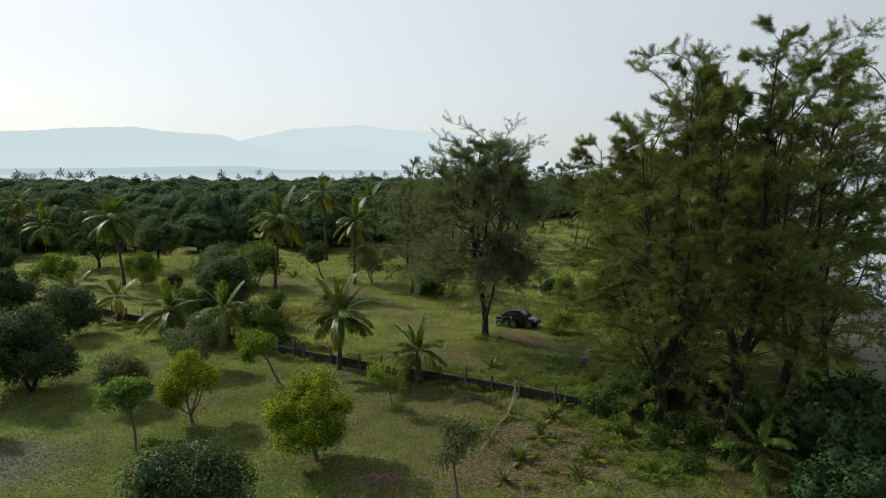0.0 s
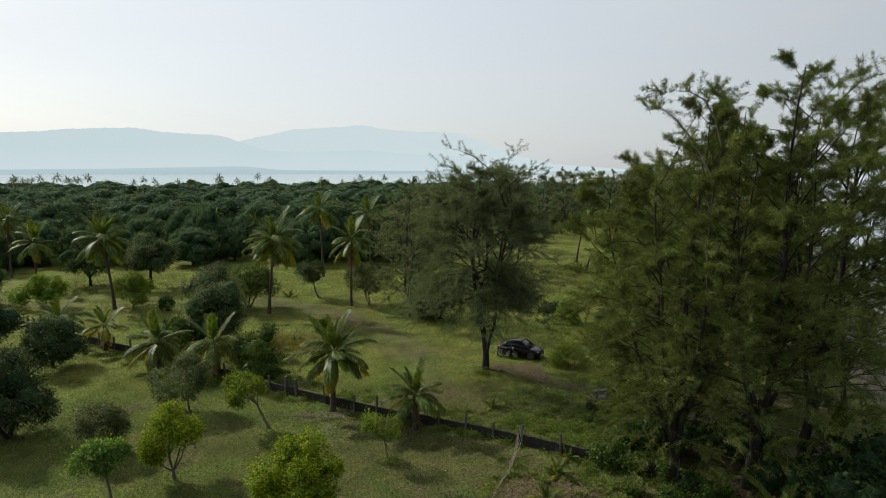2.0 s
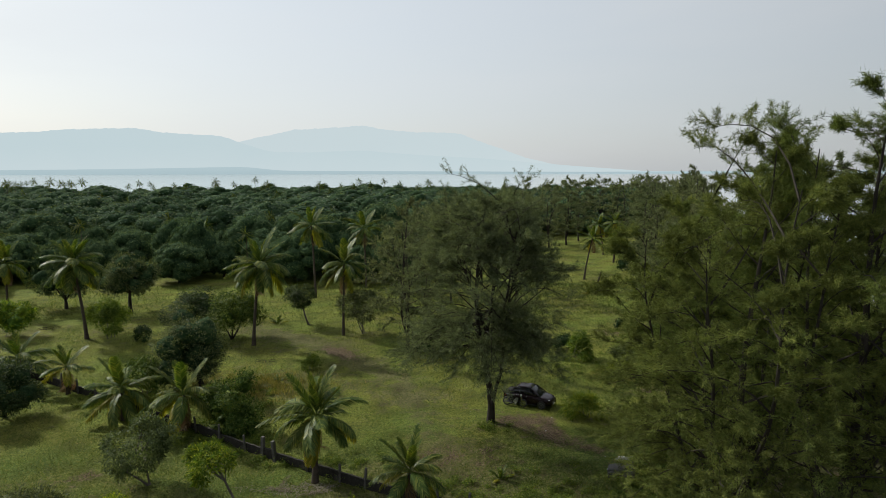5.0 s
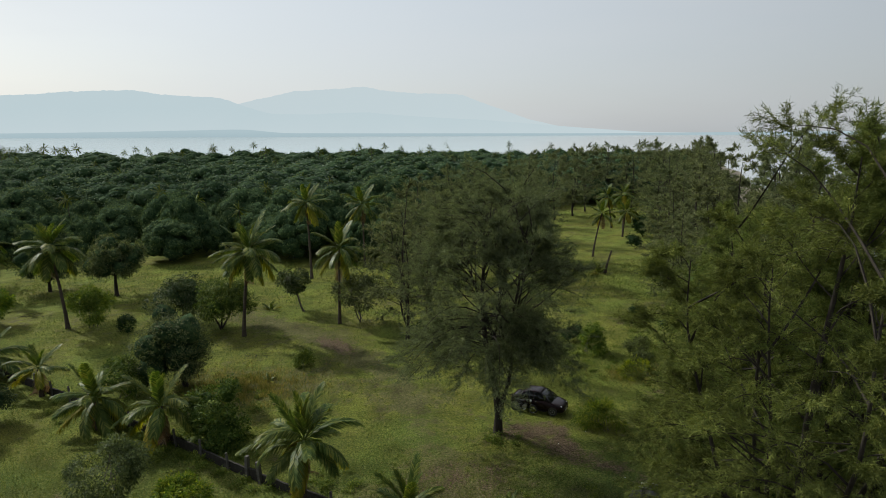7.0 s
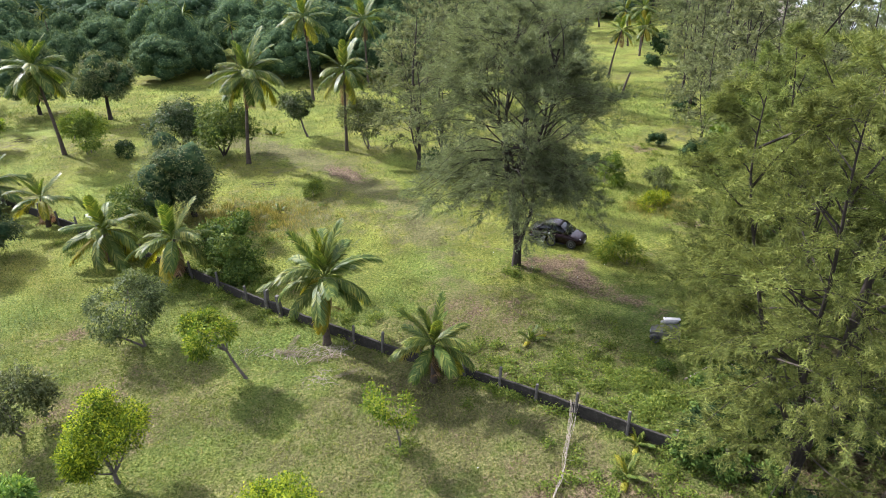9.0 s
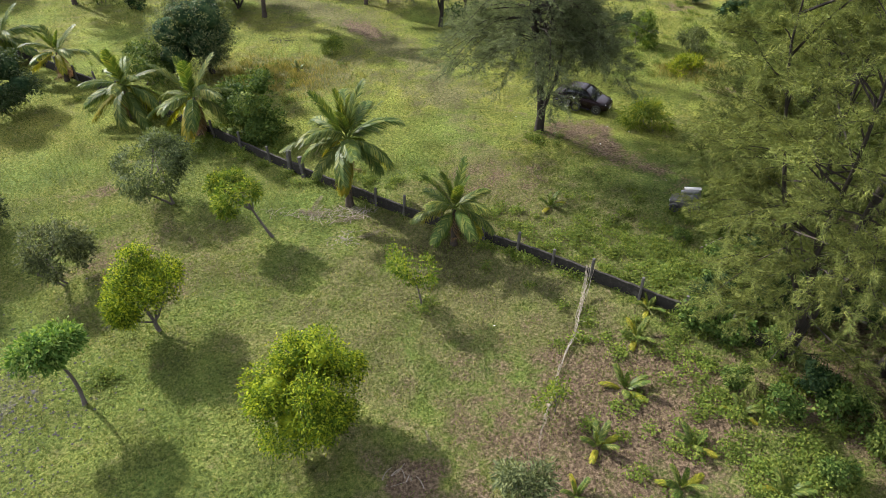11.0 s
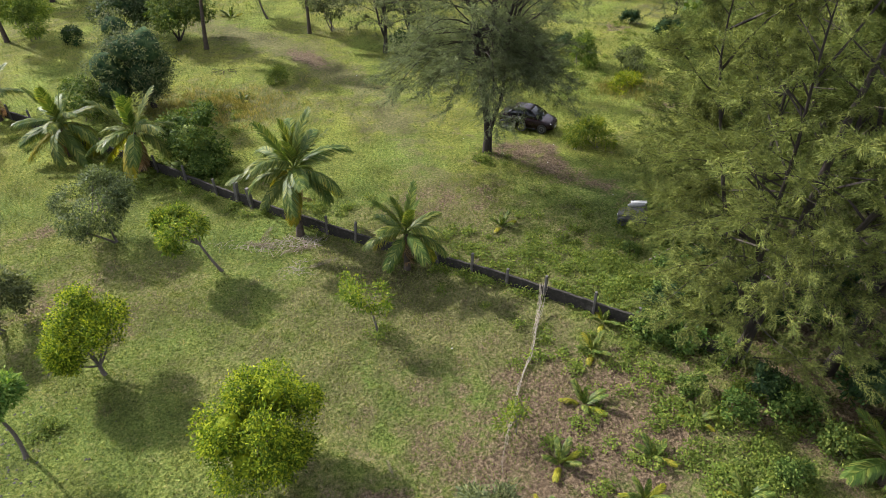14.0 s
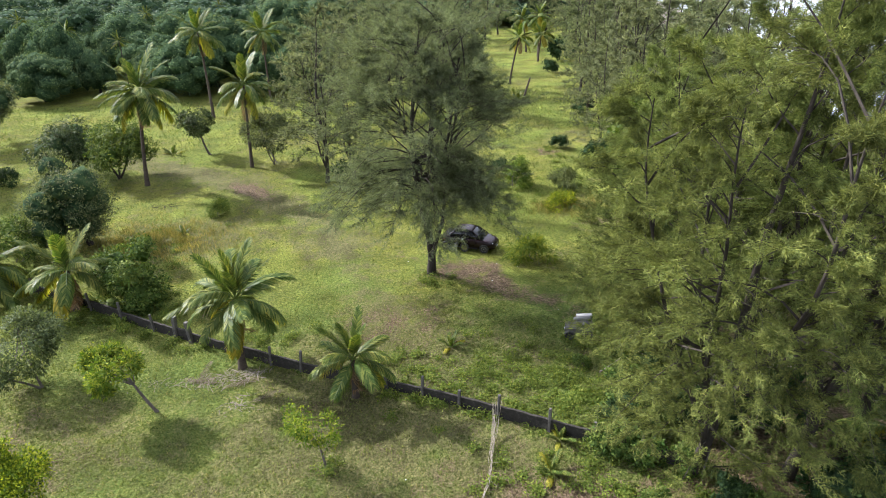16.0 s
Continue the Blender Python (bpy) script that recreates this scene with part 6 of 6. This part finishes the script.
put(branch_heap("dark heap of cut branches in the grass", 40, (0.5, 0.25), 1.1, 201, "bark_dark"), -15.4, 67.4)
put(branch_heap("scattered dead sticks on bare earth", 12, (0.35, 0.25), 0.8, 202), -2.45, 30.00, 0, 0.976)
put(branch_heap("long heap of pale dead twigs and frond ribs beside the palm", 210, (1.35, 0.26), 0.95, 203, r=0.014), -8.22, 44.34, -4, 0.965)
put(branch_heap("mat of dry fibre and twigs at the foot of the palm", 110, (0.5, 0.30), 0.8, 206, r=0.020), -6.21, 44.70, 10, 0.967)
put(branch_heap("loose heap of pale twigs in the grass near the palm", 70, (0.45, 0.4), 0.8, 207, r=0.015), -6.37, 42.45, 30, 0.962)
put(branch_heap("tangle of pale dead boughs under the she-oaks", 90, (1.6, 1.2), 3.2, 204, r=0.04), 15.6, 41.2, 0, 1.0, -0.4)


def palm_stump():
    """What is left of a dead palm: a leaning, splintered trunk."""
    t = np.linspace(0, 1, 18)
    pts = np.stack([0.75 * t ** 1.3, 0.1 * t, 3.0 * t - 0.1], axis=-1)
    rad = (0.15 - 0.05 * t) * (1 + 0.08 * (np.arange(18) % 2)) + 0.12 * np.exp(-t * 8)
    rad[-1] *= 0.5
    return tagged(new("palm_stump", tubes_mesh("palm_stump", [(pts, rad)], M["bark_palm"], 9)), "leaning dead palm trunk without a crown in the lane", "dead trunk")


put(palm_stump(), 19.9, 97.5)
put(branch_heap("dark brush heap at the far side of the field", 40, (0.9, 0.4), 1.6, 205, "bark_dark"), -41.5, 80.0)

FALLEN = [(-5.99, 42.27, 30, 1.7), (-7.15, 43.94, 160, 2.0), (-5.44, 44.24, 200, 1.8), (-8.31, 44.34, 80, 1.6), (-1.53, 31.05, 110, 0.7), (-9.08, 44.24, 10, 1.6), (1.59, 41.79, 60, 1.2)]
for x, y, turn, L in FALLEN:
    leaf = thing("fallen_frond", "dry brown palm frond lying in the grass", "dead frond", group="fallen palm fronds")
    me = FRONDS["fallen"][0]
    part_mesh("blade", me, leaf, m=pose(0, 0, 0.05, 0, 0, 0) @ Matrix.Diagonal((L, L * 0.8, L * 0.25, 1)))
    put(leaf, x, y, turn, 1.0, -0.03)

rl = random.Random(31)
for x, y in [(0.6, 36.9), (7.6, 54.2), (6.9, 52.0), (9.8, 48.2), (4.4, 53.0), (-5.2, 66.0), (2.2, 55.2), (8.8, 53.6)]:
    bm = bmesh.new()
    bmesh.ops.create_icosphere(bm, subdivisions=2, radius=0.10)
    for v in bm.verts:
        v.co = Vector((v.co.x * 1.3, v.co.y * 0.8, v.co.z * 0.45)) * rl.uniform(0.75, 1.2)
    me = bpy.data.meshes.new("litter")
    bm.to_mesh(me)
    bm.free()
    me.materials.append(M["plastic_litter"])
    put(tagged(new("litter", me), "crumpled scrap of white plastic in the grass", "litter", "scraps of litter"), x, y, rl.uniform(0, 360), rl.uniform(0.25, 0.42), -0.015)


# ---- grass and weeds ----
def build_grass():
    rng = np.random.default_rng(301)
    zones = [(-30, 14, 23, 52, 260000, 0.085, 0.036), (-40, 18, 52, 84, 95000, 0.11, 0.05), (-55, 26, 84, 106, 42000, 0.16, 0.08)]
    vs = []
    for x0, x1, y0, y1, n, h, w in zones:
        x, y = rng.uniform(x0, x1, n), rng.uniform(y0, y1, n)
        dens = 0.55 + 0.45 * np.sin(x * 0.7 + 2 * np.sin(y * 0.31)) * np.sin(y * 0.6 + 1.5 * np.sin(x * 0.23))
        bare = blob(x, y, 5.0, 54.5, 4.5, 2.2, -20) + blob(x, y, 9.0, 49.5, 5.0, 1.6, -48) + 0.8 * blob(x, y, 6.5, 31.5, 5.5, 3.5, 40) + blob(x, y, -19.7, 30.9, 4.5, 4.0, 40) + blob(x, y, -2.2, 29.9, 0.9, 0.7) + 0.95 * track(x, y, 1.2)
        tuft = sm(0.5 + 0.5 * np.sin(x * 17 + 3 * np.sin(y * 4.1)) * np.sin(y * 18 + 3 * np.sin(x * 3.7)))
        keep = (rng.uniform(0, 1, n) < (dens + 0.3) * (0.15 + 1.4 * tuft)) & (rng.uniform(0, 1, n) > bare * 0.9)
        x, y, tuft = x[keep], y[keep], tuft[keep]
        n = len(x)
        b = np.stack([x, y, land(x, y) - 0.01], axis=-1)
        a = rng.uniform(0, 6.283, n)
        s = np.stack([np.cos(a), np.sin(a), 0 * a], axis=-1) * (w * 0.5 * rng.uniform(0.6, 1.4, n))[:, None]
        lean = rng.normal(size=(n, 2)) * 0.55
        tip = b + np.stack([lean[:, 0], lean[:, 1], np.ones(n)], axis=-1) * (h * rng.uniform(0.5, 1.4, n) * (0.4 + 1.3 * tuft))[:, None]
        vs.append(np.stack([b - s, b + s, tip], axis=1).reshape(-1, 3))
    v = np.concatenate(vs)
    me = np_mesh("grass", v, [np.arange(len(v)).reshape(-1, 3)], [M["grass"]])
    return tagged(new("grass", me), "short uneven green grass", "grass", kind="stuff")


def build_weeds():
    """Broad-leaved weeds in drifts along the wall, under the trees and beside the shore thicket."""
    rng = np.random.default_rng(302)
    drifts = [(5.4, 42.6, 4.2, 2.6, 1250), (1.0, 44.6, 2.6, 1.2, 160), (9.0, 40.5, 2.0, 2.0, 600), (-16.0, 53.2, 3.5, 1.2, 420), (-21.0, 57.5, 4.0, 2.0, 300), (-5.0, 48.0, 3.0, 0.7, 120), (9.0, 34.0, 2.2, 3.5, 380), (11.0, 30.0, 2.8, 2.5, 340), (6.0, 29.5, 3.0, 2.0, 80), (-12.5, 50.8, 3.0, 1.0, 260), (3.2, 52.4, 0.9, 0.7, 120),
              (11.5, 44.5, 1.2, 1.6, 600), (-15.0, 59.0, 3.0, 2.5, 220), (-1.0, 69.2, 2.0, 1.2, 200), (12.0, 66.0, 2.0, 4.0, 300), (-2.0, 38.0, 0.6, 0.4, 40), (-13.6, 33.5, 0.5, 0.4, 60), (1.8, 41.6, 0.6, 0.3, 60), (14.0, 35.0, 3.5, 4.0, 350),
              (4.5, 34.5, 1.5, 3.0, 220), (7.6, 35.6, 2.2, 2.6, 260), (8.6, 31.6, 2.6, 2.5, 290), (-8.0, 47.3, 3.0, 0.5, 120), (16.5, 72.0, 1.5, 6.0, 300)]
    drifts += [(x, line_y(x) + rng.choice([-0.35, 0.4]), 0.7, 0.28, int(rng.integers(8, 46))) for x in np.arange(-28.0, 9.0, 0.8)]
    vs = []
    for cx, cy, sx, sy, n in drifts:
        tufts = max(n // 12, 1)
        at_tuft = rng.integers(0, tufts, n)
        x = cx + (rng.normal(size=tufts) * sx * 0.6)[at_tuft] + rng.normal(size=n) * 0.16
        y = cy + (rng.normal(size=tufts) * sy * 0.6)[at_tuft] + rng.normal(size=n) * 0.16
        hh = rng.uniform(0.06, 0.40, n) * rng.uniform(0.5, 1.2, tufts)[at_tuft]
        per = 11
        p = np.repeat(np.stack([x, y, land(x, y)], axis=-1), per, axis=0)
        m = len(p)
        lift = np.repeat(hh, per) * rng.uniform(0.1, 1.0, m)
        p = p + np.stack([rng.normal(size=m) * 0.10, rng.normal(size=m) * 0.10, lift], axis=-1)
        d = sphere_dirs(rng, m) * np.array([1, 1, 0.6]) + np.array([0, 0, 0.25])
        vs.append(leaf_quads(p, d, sphere_dirs(rng, m) * 0.6 + np.array([0, 0, 1.0]), rng.uniform(0.07, 0.16, m), rng.uniform(0.035, 0.075, m)))
    v = np.concatenate(vs)
    me = np_mesh("weeds", v, [np.arange(len(v)).reshape(-1, 4)], [M["weed"]])
    return tagged(new("weeds", me), "low broad-leaved green weeds", "weeds", kind="stuff")


def build_tall_grass():
    """Knee-high golden grass in two loose patches of the field."""
    rng = np.random.default_rng(305)
    n1, n2 = 9000, 3000
    x = np.concatenate([-14.6 + rng.normal(size=n1) * 2.6, 14.8 + rng.normal(size=n2) * 1.6])
    y = np.concatenate([60.6 + rng.normal(size=n1) * 1.8, 62.6 + rng.normal(size=n2) * 0.9])
    clump = 0.5 + 0.5 * np.sin(x * 2.3 + 2 * np.sin(y * 1.1)) * np.sin(y * 2.9 + 2 * np.sin(x * 0.9))
    keep = rng.uniform(0, 1, len(x)) < 0.15 + clump
    x, y, clump = x[keep], y[keep], clump[keep]
    n = len(x)
    b = np.stack([x, y, land(x, y) - 0.02], axis=-1)
    a = rng.uniform(0, 6.283, n)
    s = np.stack([np.cos(a), np.sin(a), 0 * a], axis=-1) * (0.02 * rng.uniform(0.6, 1.4, n))[:, None]
    lean = rng.normal(size=(n, 2)) * 0.4
    tip = b + np.stack([lean[:, 0], lean[:, 1], np.ones(n)], axis=-1) * ((0.15 + 0.35 * clump) * rng.uniform(0.5, 1.2, n))[:, None]
    v = np.stack([b - s, b + s, tip], axis=1).reshape(-1, 3)
    me = np_mesh("tall_grass", v, [np.arange(3 * n).reshape(-1, 3)], [M["straw_grass"]])
    return tagged(new("tall_grass", me), "knee-high golden dry grass in loose patches", "grass", kind="stuff")


def build_stones():
    """Loose grey stones of the gravel patch."""
    rng = np.random.default_rng(303)
    n = 1900
    x, y = -19.4 + rng.normal(size=n) * 2.3 + rng.choice([0.0, 2.1], n), 31.2 + rng.normal(size=n) * 2.2
    c = np.stack([x, y, land(x, y) + 0.005], axis=-1)
    r = rng.uniform(0.02, 0.07, n)[:, None, None]
    shape = np.array([[1, 0, 0], [0, 1, 0], [-1, 0, 0], [0, -1, 0], [0, 0, 0.7], [0, 0, -0.5]])[None] * rng.uniform(0.6, 1.3, (n, 6, 1))
    v = (c[:, None, :] + shape * r).reshape(-1, 3)
    tri = np.array([[0, 1, 4], [1, 2, 4], [2, 3, 4], [3, 0, 4], [1, 0, 5], [2, 1, 5], [3, 2, 5], [0, 3, 5]])
    f = (np.arange(n)[:, None, None] * 6 + tri[None]).reshape(-1, 3)
    me = np_mesh("gravel", v, [f], [M["post_concrete"]])
    return tagged(new("gravel", me), "loose grey gravel on bare ground", "gravel", kind="stuff")


build_grass()
build_tall_grass()
build_weeds()
build_stones()
